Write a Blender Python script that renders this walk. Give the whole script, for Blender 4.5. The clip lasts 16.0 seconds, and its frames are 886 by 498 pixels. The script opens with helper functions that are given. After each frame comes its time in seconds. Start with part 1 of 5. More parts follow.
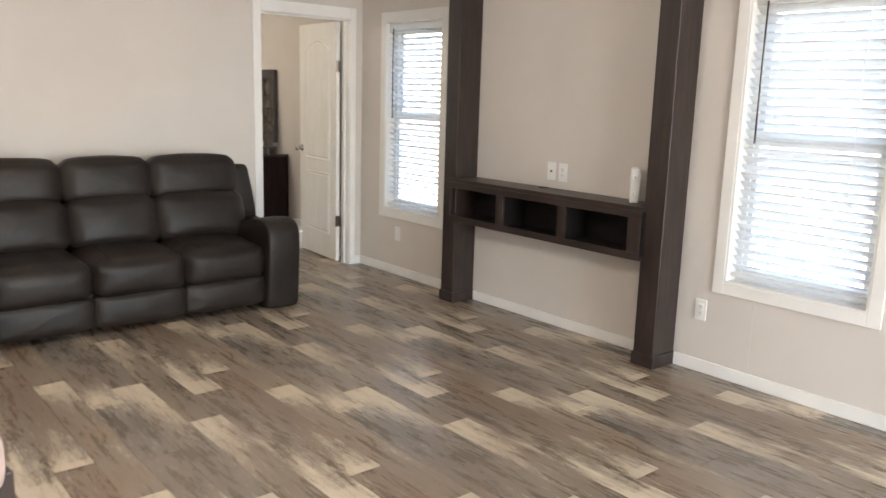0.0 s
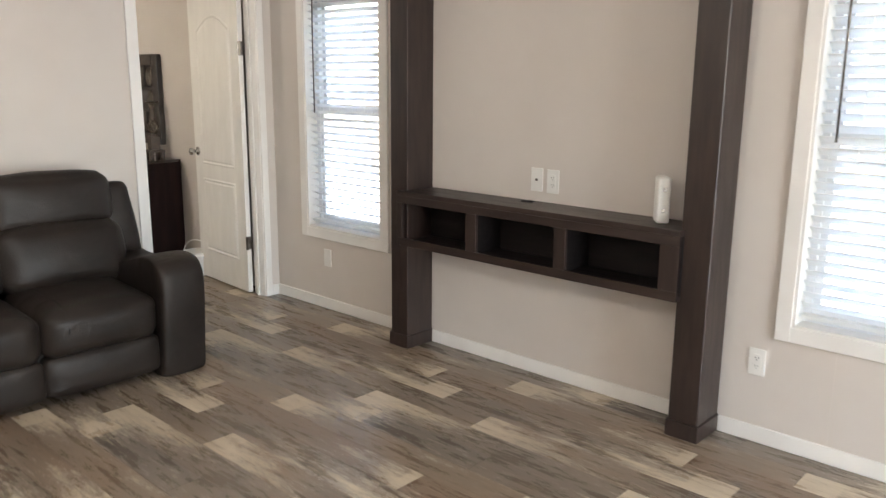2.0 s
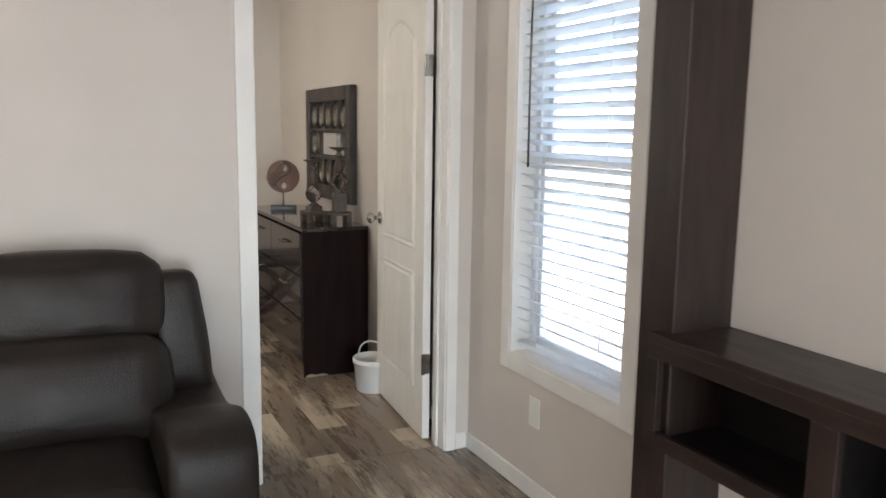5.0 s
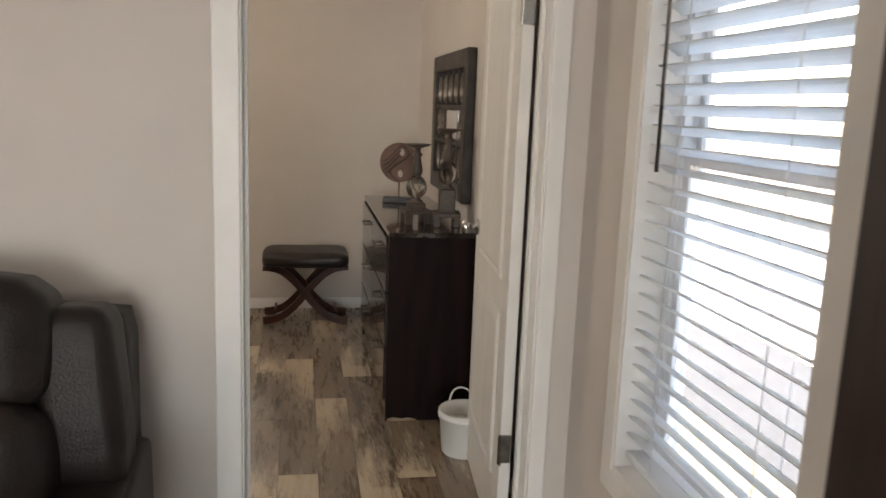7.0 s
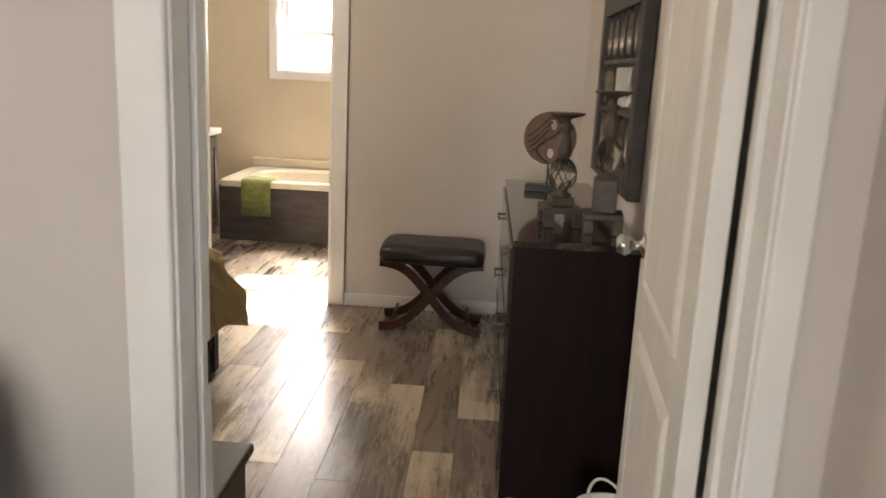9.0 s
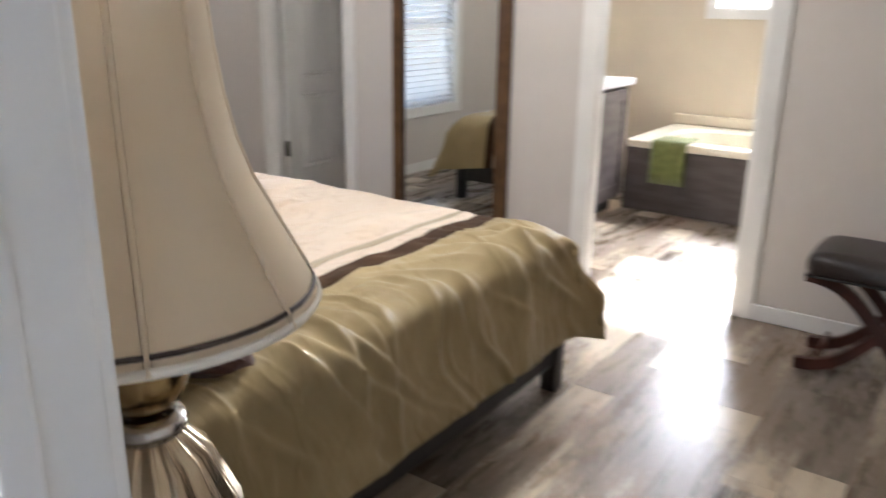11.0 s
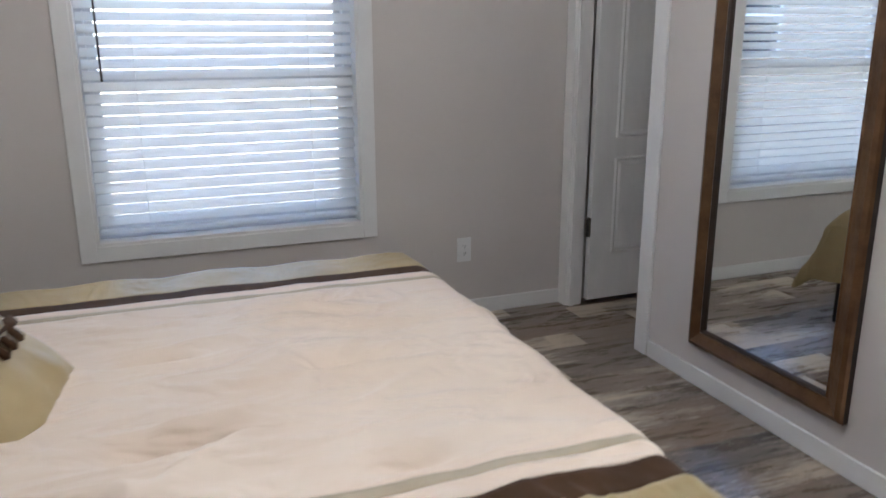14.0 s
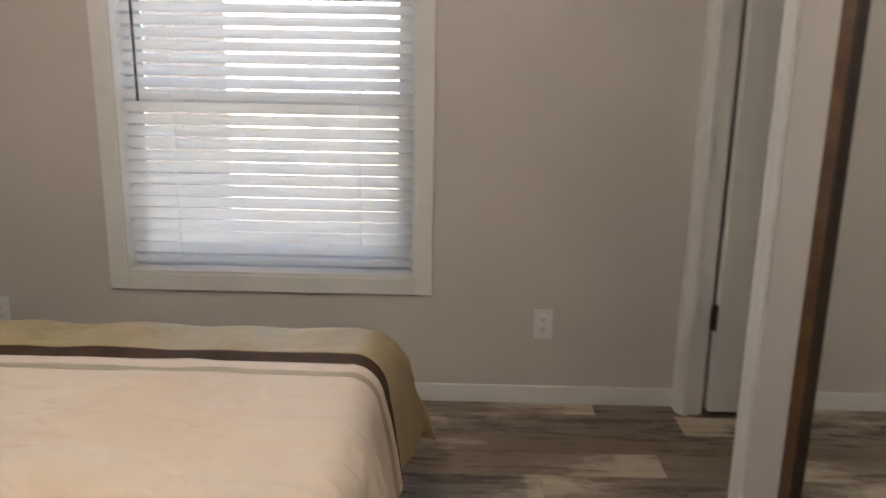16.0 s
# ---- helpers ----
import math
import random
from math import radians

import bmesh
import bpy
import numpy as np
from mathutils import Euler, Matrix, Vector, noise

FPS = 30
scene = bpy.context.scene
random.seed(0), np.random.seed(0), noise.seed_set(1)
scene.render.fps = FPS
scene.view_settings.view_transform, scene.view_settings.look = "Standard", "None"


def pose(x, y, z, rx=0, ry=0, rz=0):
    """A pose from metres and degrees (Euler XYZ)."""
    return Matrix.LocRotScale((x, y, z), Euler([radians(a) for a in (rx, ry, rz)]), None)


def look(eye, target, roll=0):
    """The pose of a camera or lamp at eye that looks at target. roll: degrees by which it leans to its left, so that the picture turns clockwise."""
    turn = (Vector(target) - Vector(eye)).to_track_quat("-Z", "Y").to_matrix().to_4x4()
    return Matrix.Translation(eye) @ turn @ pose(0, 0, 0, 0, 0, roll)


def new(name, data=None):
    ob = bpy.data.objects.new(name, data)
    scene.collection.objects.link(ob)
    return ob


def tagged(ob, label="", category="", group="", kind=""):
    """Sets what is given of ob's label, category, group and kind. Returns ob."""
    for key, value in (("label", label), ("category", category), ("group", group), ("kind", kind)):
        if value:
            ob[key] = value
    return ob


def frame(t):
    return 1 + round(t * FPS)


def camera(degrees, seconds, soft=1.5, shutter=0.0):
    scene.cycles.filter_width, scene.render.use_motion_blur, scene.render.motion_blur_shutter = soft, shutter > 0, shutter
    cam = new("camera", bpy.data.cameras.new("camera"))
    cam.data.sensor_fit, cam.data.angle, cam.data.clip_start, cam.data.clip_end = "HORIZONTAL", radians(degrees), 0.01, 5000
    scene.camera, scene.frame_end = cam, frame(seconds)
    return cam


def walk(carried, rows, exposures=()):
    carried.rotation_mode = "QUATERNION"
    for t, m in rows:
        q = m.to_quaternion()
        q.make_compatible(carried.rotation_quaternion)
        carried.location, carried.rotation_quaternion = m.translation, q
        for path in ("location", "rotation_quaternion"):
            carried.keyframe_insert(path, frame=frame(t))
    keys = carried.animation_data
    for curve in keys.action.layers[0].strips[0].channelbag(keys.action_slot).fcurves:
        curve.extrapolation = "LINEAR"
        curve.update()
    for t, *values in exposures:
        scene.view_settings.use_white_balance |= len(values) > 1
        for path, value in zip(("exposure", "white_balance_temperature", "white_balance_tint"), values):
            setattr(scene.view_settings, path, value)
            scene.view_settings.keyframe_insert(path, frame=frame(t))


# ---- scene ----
cam = camera(58.7, 16.0, soft=1.4, shutter=0.5)
PATH = [
    (0, (-3.761, -5.587, 1.457), (-2.498, -4.085, 1.072), 1.7),
    (0.5, (-3.69, -5.305, 1.484), (-2.342, -3.882, 1.087), 1.0),
    (1, (-3.589, -4.987, 1.514), (-2.176, -3.628, 1.117), 0.8),
    (1.5, (-3.36, -4.724, 1.488), (-1.92, -3.397, 1.08), 0.8),
    (2, (-3.154, -4.442, 1.481), (-1.714, -3.12, 1.057), 0.5),
    (2.5, (-2.899, -4.137, 1.479), (-1.408, -2.867, 1.073), 1.0),
    (3, (-2.581, -3.931, 1.44), (-1.111, -2.639, 1.03), 0.9),
    (3.5, (-2.35, -3.697, 1.4), (-1.013, -2.264, 1.002), 0.5),
    (4, (-2.116, -3.369, 1.422), (-0.906, -1.817, 1.062), 0.1),
    (4.5, (-1.839, -3.145, 1.397), (-0.808, -1.459, 1.092), 0.2),
    (7, (-0.764, -2.055, 1.384), (-0.41, -0.119, 1.027), 2.2),
    (7.5, (-0.662, -1.777, 1.379), (-0.439, 0.169, 0.977), 2.0),
    (8, (-0.575, -1.525, 1.361), (-0.484, 0.43, 0.949), 1.4),
    (10.5, (-0.476, -0.325, 1.28), (-1.177, 1.456, 0.701), 3.0),
    (11, (-0.536, -0.095, 1.269), (-1.632, 1.468, 0.672), 0.8),
    (11.5, (-0.588, 0.127, 1.26), (-2.019, 1.374, 0.631), 0.1),
    (12, (-0.61, 0.324, 1.255), (-2.21, 1.31, 0.57), -1.9),
    (12.5, (-0.711, 0.529, 1.263), (-2.34, 1.458, 0.568), -2.6),
    (13, (-0.746, 0.773, 1.256), (-2.447, 1.587, 0.591), -2.5),
    (13.5, (-0.773, 1.067, 1.282), (-2.523, 1.824, 0.678), -0.9),
    (14, (-0.923, 1.333, 1.284), (-2.724, 2.027, 0.761), -0.2),
    (14.5, (-1.034, 1.629, 1.271), (-2.873, 2.245, 0.784), 0.3),
    (15, (-1.073, 1.931, 1.287), (-2.966, 2.365, 0.808), 0.5),
    (15.5, (-1.187, 2.168, 1.271), (-3.112, 2.417, 0.789), 0.8),
    (16, (-1.38, 2.363, 1.301), (-3.321, 2.332, 0.82), 1.0),
]
EXPOSURES = [(0.0, 3.5, 6500, 10), (2.0, 3.5, 6450, 10), (3.5, 3.72, 6500, 10), (4.5, 3.5, 6150, 10), (7.0, 2.98, 6800, 13), (8.0, 2.85, 7700, 16), (10.5, 3.65, 5550, 10), (11.5, 3.45, 5650, 12), (12.5, 3.33, 5350, 10), (14.0, 3.05, 5200, 11), (14.5, 2.78, 5600, 11), (15.5, 2.84, 6000, 13), (16.0, 2.9, 6250, 13)]
walk(cam, [(t, look(eye, target, roll)) for t, eye, target, roll in PATH], EXPOSURES)
# ---- world, sun and daylight ----
world = bpy.data.worlds.new("sky_world")
scene.world = world
world.use_nodes = True
wn = world.node_tree.nodes
sky = wn.new("ShaderNodeTexSky")
sky.sky_type = 'NISHITA'
sky.sun_disc = False
sky.sun_elevation = radians(34)
sky.sun_rotation = radians(-6)
world.node_tree.links.new(sky.outputs[0], wn["Background"].inputs[0])
wn["Background"].inputs[1].default_value = 0.15

sun_data = bpy.data.lights.new("sun", 'SUN')
sun_data.energy, sun_data.angle, sun_data.color = 5.0, radians(1.5), (1.0, 0.95, 0.87)
sun = new("sun", sun_data)
sun.matrix_world = look((-0.5, 5.0, 3.39), (0, 0, 0))


def area_lamp(name, eye, target, w, h, watts, colour):
    d = bpy.data.lights.new(name, 'AREA')
    d.shape, d.size, d.size_y, d.energy, d.color = 'RECTANGLE', w, h, watts, colour
    ob = new(name, d)
    ob.matrix_world = look(eye, target)
    return ob


# fill lamp added behind the walk's start; no doors or windows known there
area_lamp("south_fill", (-2.0, -8.55, 1.15), (-2.4, 0, 1.0), 2.0, 1.9, 20, (0.98, 0.99, 1.0))
# daylight in the bathroom window's opening
area_lamp("daylight_bath", (-1.835, 5.655, 1.64), (-1.75, 3.2, 0.6), 0.78, 0.68, 5, (1.0, 0.97, 0.92))


def bulb(name, x, y, z, watts, colour, radius=0.1):
    d = bpy.data.lights.new(name, 'POINT')
    d.energy, d.color, d.shadow_soft_size = watts, colour, radius
    ob = new(name, d)
    ob.location = (x, y, z)
    return ob


# ceiling lamps that are on
bulb("bedroom_bulb", -2.2, 1.75, 2.27, 5.6, (1.0, 0.90, 0.76))
bulb("living_bulb", -3.2, -2.7, 2.27, 5.5, (1.0, 0.90, 0.79))

# ---- materials ----


def mat(name, c1, c2=None, rough=0.5, scale=6.0, bump=0.0, fine=60.0, metal=0.0, stretch=(1, 1, 1), spec=0.5, sheen=0.0, coat=0.0, wear=0.5):
    m = bpy.data.materials.new(name)
    m.use_nodes = True
    nt = m.node_tree
    b = nt.nodes["Principled BSDF"]
    c2 = c2 or tuple(v * 0.85 for v in c1)
    tc = nt.nodes.new("ShaderNodeTexCoord")
    mp = nt.nodes.new("ShaderNodeMapping")
    mp.inputs["Scale"].default_value = stretch
    n1 = nt.nodes.new("ShaderNodeTexNoise")
    n1.inputs["Scale"].default_value = scale
    n1.inputs["Detail"].default_value = 6
    n2 = nt.nodes.new("ShaderNodeTexNoise")
    n2.inputs["Scale"].default_value = fine
    n2.inputs["Detail"].default_value = 4
    ramp = nt.nodes.new("ShaderNodeMapRange")
    ramp.inputs[1].default_value, ramp.inputs[2].default_value = 0.5 - 0.25 * wear, 0.5 + 0.25 * wear
    ad = nt.nodes.new("ShaderNodeMath")
    ad.operation = 'MULTIPLY_ADD'
    ad.inputs[1].default_value, ad.inputs[2].default_value = 0.35, -0.17
    sm = nt.nodes.new("ShaderNodeMath")
    sm.operation = 'ADD'
    mx = nt.nodes.new("ShaderNodeMix")
    mx.data_type = 'RGBA'
    mx.inputs[6].default_value, mx.inputs[7].default_value = (*c1, 1), (*c2, 1)
    rr = nt.nodes.new("ShaderNodeMapRange")
    rr.inputs[3].default_value, rr.inputs[4].default_value = max(0.02, rough - 0.08), min(1, rough + 0.08)
    bp = nt.nodes.new("ShaderNodeBump")
    bp.inputs["Strength"].default_value = bump
    bp.inputs["Distance"].default_value = 0.004
    L = nt.links.new
    L(tc.outputs["Object"], mp.inputs[0])
    L(mp.outputs[0], n1.inputs[0])
    L(mp.outputs[0], n2.inputs[0])
    L(n1.outputs[0], ramp.inputs[0])
    L(n2.outputs[0], ad.inputs[0])
    L(ramp.outputs[0], sm.inputs[0])
    L(ad.outputs[0], sm.inputs[1])
    L(sm.outputs[0], mx.inputs[0])
    L(mx.outputs[2], b.inputs["Base Color"])
    L(n1.outputs[0], rr.inputs[0])
    L(rr.outputs[0], b.inputs["Roughness"])
    if bump:
        L(n2.outputs[0], bp.inputs["Height"])
        L(bp.outputs[0], b.inputs["Normal"])
    b.inputs["Metallic"].default_value = metal
    b.inputs["Specular IOR Level"].default_value = spec
    b.inputs["Sheen Weight"].default_value = sheen
    b.inputs["Coat Weight"].default_value = coat
    return m


def glass_mat(name, tint=(1, 1, 1), rough=0.0):
    m = bpy.data.materials.new(name)
    m.use_nodes = True
    b = m.node_tree.nodes["Principled BSDF"]
    b.inputs["Base Color"].default_value = (*tint, 1)
    b.inputs["Roughness"].default_value = rough
    b.inputs["Transmission Weight"].default_value = 1.0
    b.inputs["IOR"].default_value = 1.45
    return m


M_WALL = mat("wall_paint", (0.60, 0.555, 0.515), (0.57, 0.525, 0.485), 0.75, 1.5, 0.12, 260)
M_BATHWALL = mat("bath_wall_paint", (0.66, 0.575, 0.455), (0.62, 0.54, 0.42), 0.75, 1.5, 0.12, 260)
M_CEIL = mat("ceiling_paint", (0.78, 0.77, 0.75), (0.74, 0.73, 0.71), 0.9, 3, 0.3, 180)
M_TRIM = mat("white_trim_paint", (0.78, 0.765, 0.74), (0.73, 0.715, 0.69), 0.42, 4, 0.06, 120)
M_DOOR = mat("white_door_paint", (0.76, 0.745, 0.71), (0.72, 0.705, 0.67), 0.42, 4, 0.1, 150, stretch=(4, 4, 1))
M_VINYL = mat("white_vinyl", (0.8, 0.81, 0.82), (0.75, 0.76, 0.78), 0.35, 5)
M_BLIND = mat("blind_slat", (0.80, 0.80, 0.79), (0.75, 0.75, 0.745), 0.4, 9, 0.05, 90, stretch=(0.3, 4, 4))


def translucent(m, share):
    """Thin white vinyl that lets some of the daylight behind it through."""
    nt = m.node_tree
    out = nt.nodes["Material Output"]
    tr = nt.nodes.new("ShaderNodeBsdfTranslucent")
    tr.inputs[0].default_value = (0.93, 0.93, 0.92, 1)
    mx = nt.nodes.new("ShaderNodeMixShader")
    mx.inputs[0].default_value = share
    nt.links.new(nt.nodes["Principled BSDF"].outputs[0], mx.inputs[1])
    nt.links.new(tr.outputs[0], mx.inputs[2])
    nt.links.new(mx.outputs[0], out.inputs[0])


translucent(M_BLIND, 0.72)
M_ESP = mat("espresso_laminate", (0.034, 0.0215, 0.0175), (0.020, 0.0125, 0.0105), 0.38, 9, 0.12, 70, stretch=(4, 4, 0.5))
M_ESPH = mat("espresso_laminate_across", (0.034, 0.0215, 0.0175), (0.020, 0.0125, 0.0105), 0.38, 9, 0.12, 70, stretch=(4, 0.5, 4))
# espresso laminate darkened: shade inside the open cubbies is put into the colour
M_CUBBY = mat("espresso_cubby_shade", (0.011, 0.0085, 0.0085), (0.007, 0.0055, 0.0055), 0.45, 9, 0.1, 70, stretch=(4, 0.5, 4), spec=0.3)
M_DRESS = mat("dark_lacquer", (0.017, 0.0085, 0.0078), (0.011, 0.0058, 0.0055), 0.4, 5, 0.03, 50, stretch=(4, 4, 0.6), spec=0.08)
M_DTOP = mat("gloss_dresser_top", (0.035, 0.024, 0.019), (0.02, 0.014, 0.012), 0.12, 5, 0.02, 50, stretch=(4, 0.6, 4), coat=0.6)
M_DFRONT = mat("gloss_drawer_front", (0.045, 0.034, 0.029), (0.03, 0.022, 0.02), 0.16, 5, 0.02, 50, stretch=(4, 0.6, 4), coat=0.5)
M_CHIP = mat("chipped_board", (0.42, 0.33, 0.23), (0.3, 0.22, 0.15), 0.9, 30, 0.4, 120)
M_LEATHER = mat("charcoal_leather", (0.026, 0.0200, 0.0170), (0.0135, 0.0104, 0.0090), 0.42, 5, 0.35, 170, wear=0.9, spec=0.25)
M_SEAM = mat("leather_seam", (0.012, 0.011, 0.011), (0.008, 0.008, 0.008), 0.7, 20, 0.2)
M_BENCH = mat("bench_leather", (0.028, 0.020, 0.018), (0.018, 0.013, 0.012), 0.38, 6, 0.3, 170)
M_BLEG = mat("bench_wood", (0.070, 0.024, 0.016), (0.036, 0.013, 0.009), 0.42, 8, 0.1, 60, spec=0.3)
M_CREAM = mat("cream_comforter", (0.75, 0.625, 0.50), (0.71, 0.58, 0.455), 0.75, 3, 0.25, 420, sheen=0.2)
M_OLIVE = mat("olive_gold_satin", (0.43, 0.335, 0.172), (0.36, 0.278, 0.135), 0.50, 4, 0.12, 420, sheen=0.06, spec=0.32)
M_BROWN = mat("brown_band_fabric", (0.072, 0.038, 0.018), (0.052, 0.027, 0.0125), 0.75, 8, 0.2, 300, spec=0.15)

M_TAUPE = mat("taupe_trim_fabric", (0.46, 0.375, 0.255), (0.40, 0.325, 0.215), 0.6, 8, 0.2, 300)
M_MAUVE = mat("mauve_brown_velvet", (0.125, 0.056, 0.040), (0.060, 0.026, 0.019), 0.85, 22, 0.25, 420, sheen=0.2, wear=1.0)
def creased(m, scale, stretch, depth):
    """Adds short soft creases to a cloth, over its weave."""
    nt = m.node_tree
    L = nt.links.new
    b = nt.nodes["Principled BSDF"]
    weave = b.inputs["Normal"].links[0].from_socket
    tc, mp = nt.nodes.new("ShaderNodeTexCoord"), nt.nodes.new("ShaderNodeMapping")
    mp.inputs["Scale"].default_value = stretch
    n = nt.nodes.new("ShaderNodeTexNoise")
    n.inputs["Scale"].default_value, n.inputs["Detail"].default_value, n.inputs["Roughness"].default_value = scale, 3.0, 0.45
    n.inputs["Distortion"].default_value = 0.6
    sub, ab, rg = nt.nodes.new("ShaderNodeMath"), nt.nodes.new("ShaderNodeMath"), nt.nodes.new("ShaderNodeMapRange")
    sub.operation, sub.inputs[1].default_value = 'SUBTRACT', 0.5
    ab.operation = 'ABSOLUTE'
    rg.inputs[1].default_value, rg.inputs[2].default_value, rg.inputs[3].default_value, rg.inputs[4].default_value = 0.0, 0.13, 1.0, 0.0
    rg.interpolation_type = 'SMOOTHSTEP'
    bp = nt.nodes.new("ShaderNodeBump")
    bp.inputs["Strength"].default_value, bp.inputs["Distance"].default_value = 0.55, depth
    L(tc.outputs["Object"], mp.inputs[0])
    L(mp.outputs[0], n.inputs[0])
    L(n.outputs[0], sub.inputs[0])
    L(sub.outputs[0], ab.inputs[0])
    L(ab.outputs[0], rg.inputs[0])
    L(rg.outputs[0], bp.inputs["Height"])
    L(weave, bp.inputs["Normal"])
    L(bp.outputs[0], b.inputs["Normal"])


creased(M_CREAM, 5.0, (1.7, 0.75, 1.0), 0.012)
creased(M_OLIVE, 5.0, (0.8, 1.5, 0.8), 0.005)
creased(M_LEATHER, 3.5, (1.0, 1.0, 1.3), 0.0025)
creased(M_MAUVE, 7.0, (1.0, 1.0, 1.0), 0.010)
M_BLACKP = mat("charcoal_print_fabric", (0.028, 0.024, 0.021), (0.016, 0.014, 0.012), 0.75, 7, 0.25, 300, spec=0.15)
M_PRINTW = mat("silver_print", (0.27, 0.262, 0.255), (0.14, 0.135, 0.13), 0.6, 60)
M_PRINTG = mat("gold_print", (0.28, 0.24, 0.10), (0.2, 0.17, 0.07), 0.6, 60)
M_PIPING = mat("white_piping", (0.68, 0.66, 0.63), (0.6, 0.58, 0.55), 0.6, 60, 0.3, 300)
M_BEDWOOD = mat("black_bed_wood", (0.017, 0.015, 0.016), (0.011, 0.010, 0.011), 0.4, 7, 0.08, 60)
M_SHADE = mat("lampshade_fabric", (0.80, 0.655, 0.46), (0.76, 0.62, 0.43), 0.8, 7, 0.06, 700)
M_SHADEIN = mat("lampshade_lining", (0.78, 0.74, 0.66), (0.74, 0.7, 0.62), 0.8, 7)
translucent(M_SHADE, 0.3)
M_SHTRIM = mat("lampshade_braid", (0.05, 0.034, 0.028), (0.035, 0.024, 0.02), 0.6, 40)
M_BRASS = mat("aged_brass", (0.42, 0.30, 0.14), (0.26, 0.18, 0.08), 0.2, 14, 0.05, 60, metal=1.0)
M_LAMPBASE = mat("silver_gold_lamp_base", (0.55, 0.46, 0.33), (0.38, 0.3, 0.2), 0.22, 8, 0.1, 40, metal=0.9)
M_CHROME = mat("brushed_nickel", (0.55, 0.54, 0.52), (0.45, 0.44, 0.42), 0.22, 20, metal=1.0)
M_PEWTER = mat("dull_pewter", (0.20, 0.185, 0.165), (0.13, 0.12, 0.105), 0.45, 20, metal=0.9)
M_HINGE = mat("dark_hinge", (0.16, 0.14, 0.12), (0.1, 0.085, 0.07), 0.4, 30, metal=0.9)
M_PLASTIC = mat("white_plastic", (0.76, 0.755, 0.73), (0.72, 0.715, 0.69), 0.55, 8)
M_DARKHOLE = mat("socket_slot", (0.02, 0.02, 0.02), (0.015, 0.015, 0.015), 0.7, 8)
M_MFRAME = mat("bronze_gold_mirror_frame", (0.17, 0.090, 0.038), (0.085, 0.042, 0.018), 0.34, 16, 0.3, 90, metal=0.35, wear=0.9)
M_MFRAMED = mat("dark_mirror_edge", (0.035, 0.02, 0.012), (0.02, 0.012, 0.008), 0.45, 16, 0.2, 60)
M_PANFRAME = mat("dark_carved_wood", (0.045, 0.036, 0.031), (0.028, 0.022, 0.019), 0.5, 14, 0.4, 60)
M_PANMETAL = mat("antiqued_silver", (0.26, 0.235, 0.2), (0.09, 0.075, 0.06), 0.4, 22, 0.4, 60, metal=0.6, wear=1.2)
M_DISC = mat("carved_red_wood", (0.15, 0.070, 0.040), (0.095, 0.043, 0.025), 0.5, 10, 0.2, 60)
M_DISCD = mat("carved_groove", (0.055, 0.03, 0.02), (0.04, 0.02, 0.014), 0.6, 10)
M_STANDB = mat("dark_slate_stand", (0.03, 0.034, 0.036), (0.02, 0.023, 0.025), 0.4, 10, 0.1)
M_CANDLE = mat("rustic_bronze_wood", (0.085, 0.062, 0.046), (0.045, 0.032, 0.025), 0.5, 24, 0.5, 60, wear=1.0)
M_TUB = mat("tub_acrylic", (0.80, 0.72, 0.58), (0.77, 0.69, 0.55), 0.2, 3)
M_TUBDARK = mat("grey_brown_cabinet", (0.105, 0.085, 0.078), (0.075, 0.06, 0.055), 0.45, 7, 0.15, 60, stretch=(0.7, 0.7, 3))
M_COUNTER = mat("white_counter", (0.78, 0.76, 0.73), (0.73, 0.71, 0.68), 0.25, 8)
M_TOWEL = mat("olive_green_towel", (0.20, 0.215, 0.055), (0.15, 0.165, 0.04), 0.95, 30, 0.9, 260, sheen=0.4)
M_PINK = mat("pale_pink_fabric", (0.62, 0.47, 0.42), (0.5, 0.36, 0.32), 0.85, 18, 0.5, 200)
M_CHAIRW = mat("dark_chair_wood", (0.06, 0.034, 0.024), (0.04, 0.022, 0.016), 0.4, 8, 0.1, 60)
M_GRAVEL = mat("gravel_ground", (0.24, 0.19, 0.125), (0.15, 0.115, 0.075), 0.95, 14, 0.9, 90, wear=1.0)
M_ASPH = mat("asphalt", (0.050, 0.050, 0.052), (0.034, 0.034, 0.036), 0.9, 20, 0.6, 120)
M_CONC = mat("pale_concrete", (0.52, 0.5, 0.46), (0.45, 0.43, 0.4), 0.85, 5, 0.4, 90)
M_SIDING = mat("pale_siding", (0.62, 0.61, 0.58), (0.57, 0.56, 0.53), 0.6, 3, 0.1, 40)
M_SIDING2 = mat("tan_siding", (0.40, 0.33, 0.25), (0.35, 0.29, 0.22), 0.6, 3, 0.1, 40)
M_SKIRT = mat("grey_skirting", (0.2, 0.2, 0.2), (0.16, 0.16, 0.16), 0.7, 5)
M_ROOF = mat("grey_shingles", (0.13, 0.12, 0.115), (0.09, 0.085, 0.08), 0.9, 12, 0.6, 60)
M_DARKGLASS = mat("dark_window_glass", (0.03, 0.035, 0.04), (0.02, 0.024, 0.028), 0.08, 2)
M_SUB = mat("floor_joint", (0.06, 0.048, 0.04), (0.04, 0.032, 0.027), 0.9, 12)
M_GLASS = glass_mat("window_glass")
M_DOMEGLASS = glass_mat("frosted_dome", (0.95, 0.94, 0.9), 0.5)
M_CRYSTAL = glass_mat("crackled_glass", (0.93, 0.92, 0.88), 0.2)
M_CRYSTAL.node_tree.nodes["Principled BSDF"].inputs["IOR"].default_value = 1.12

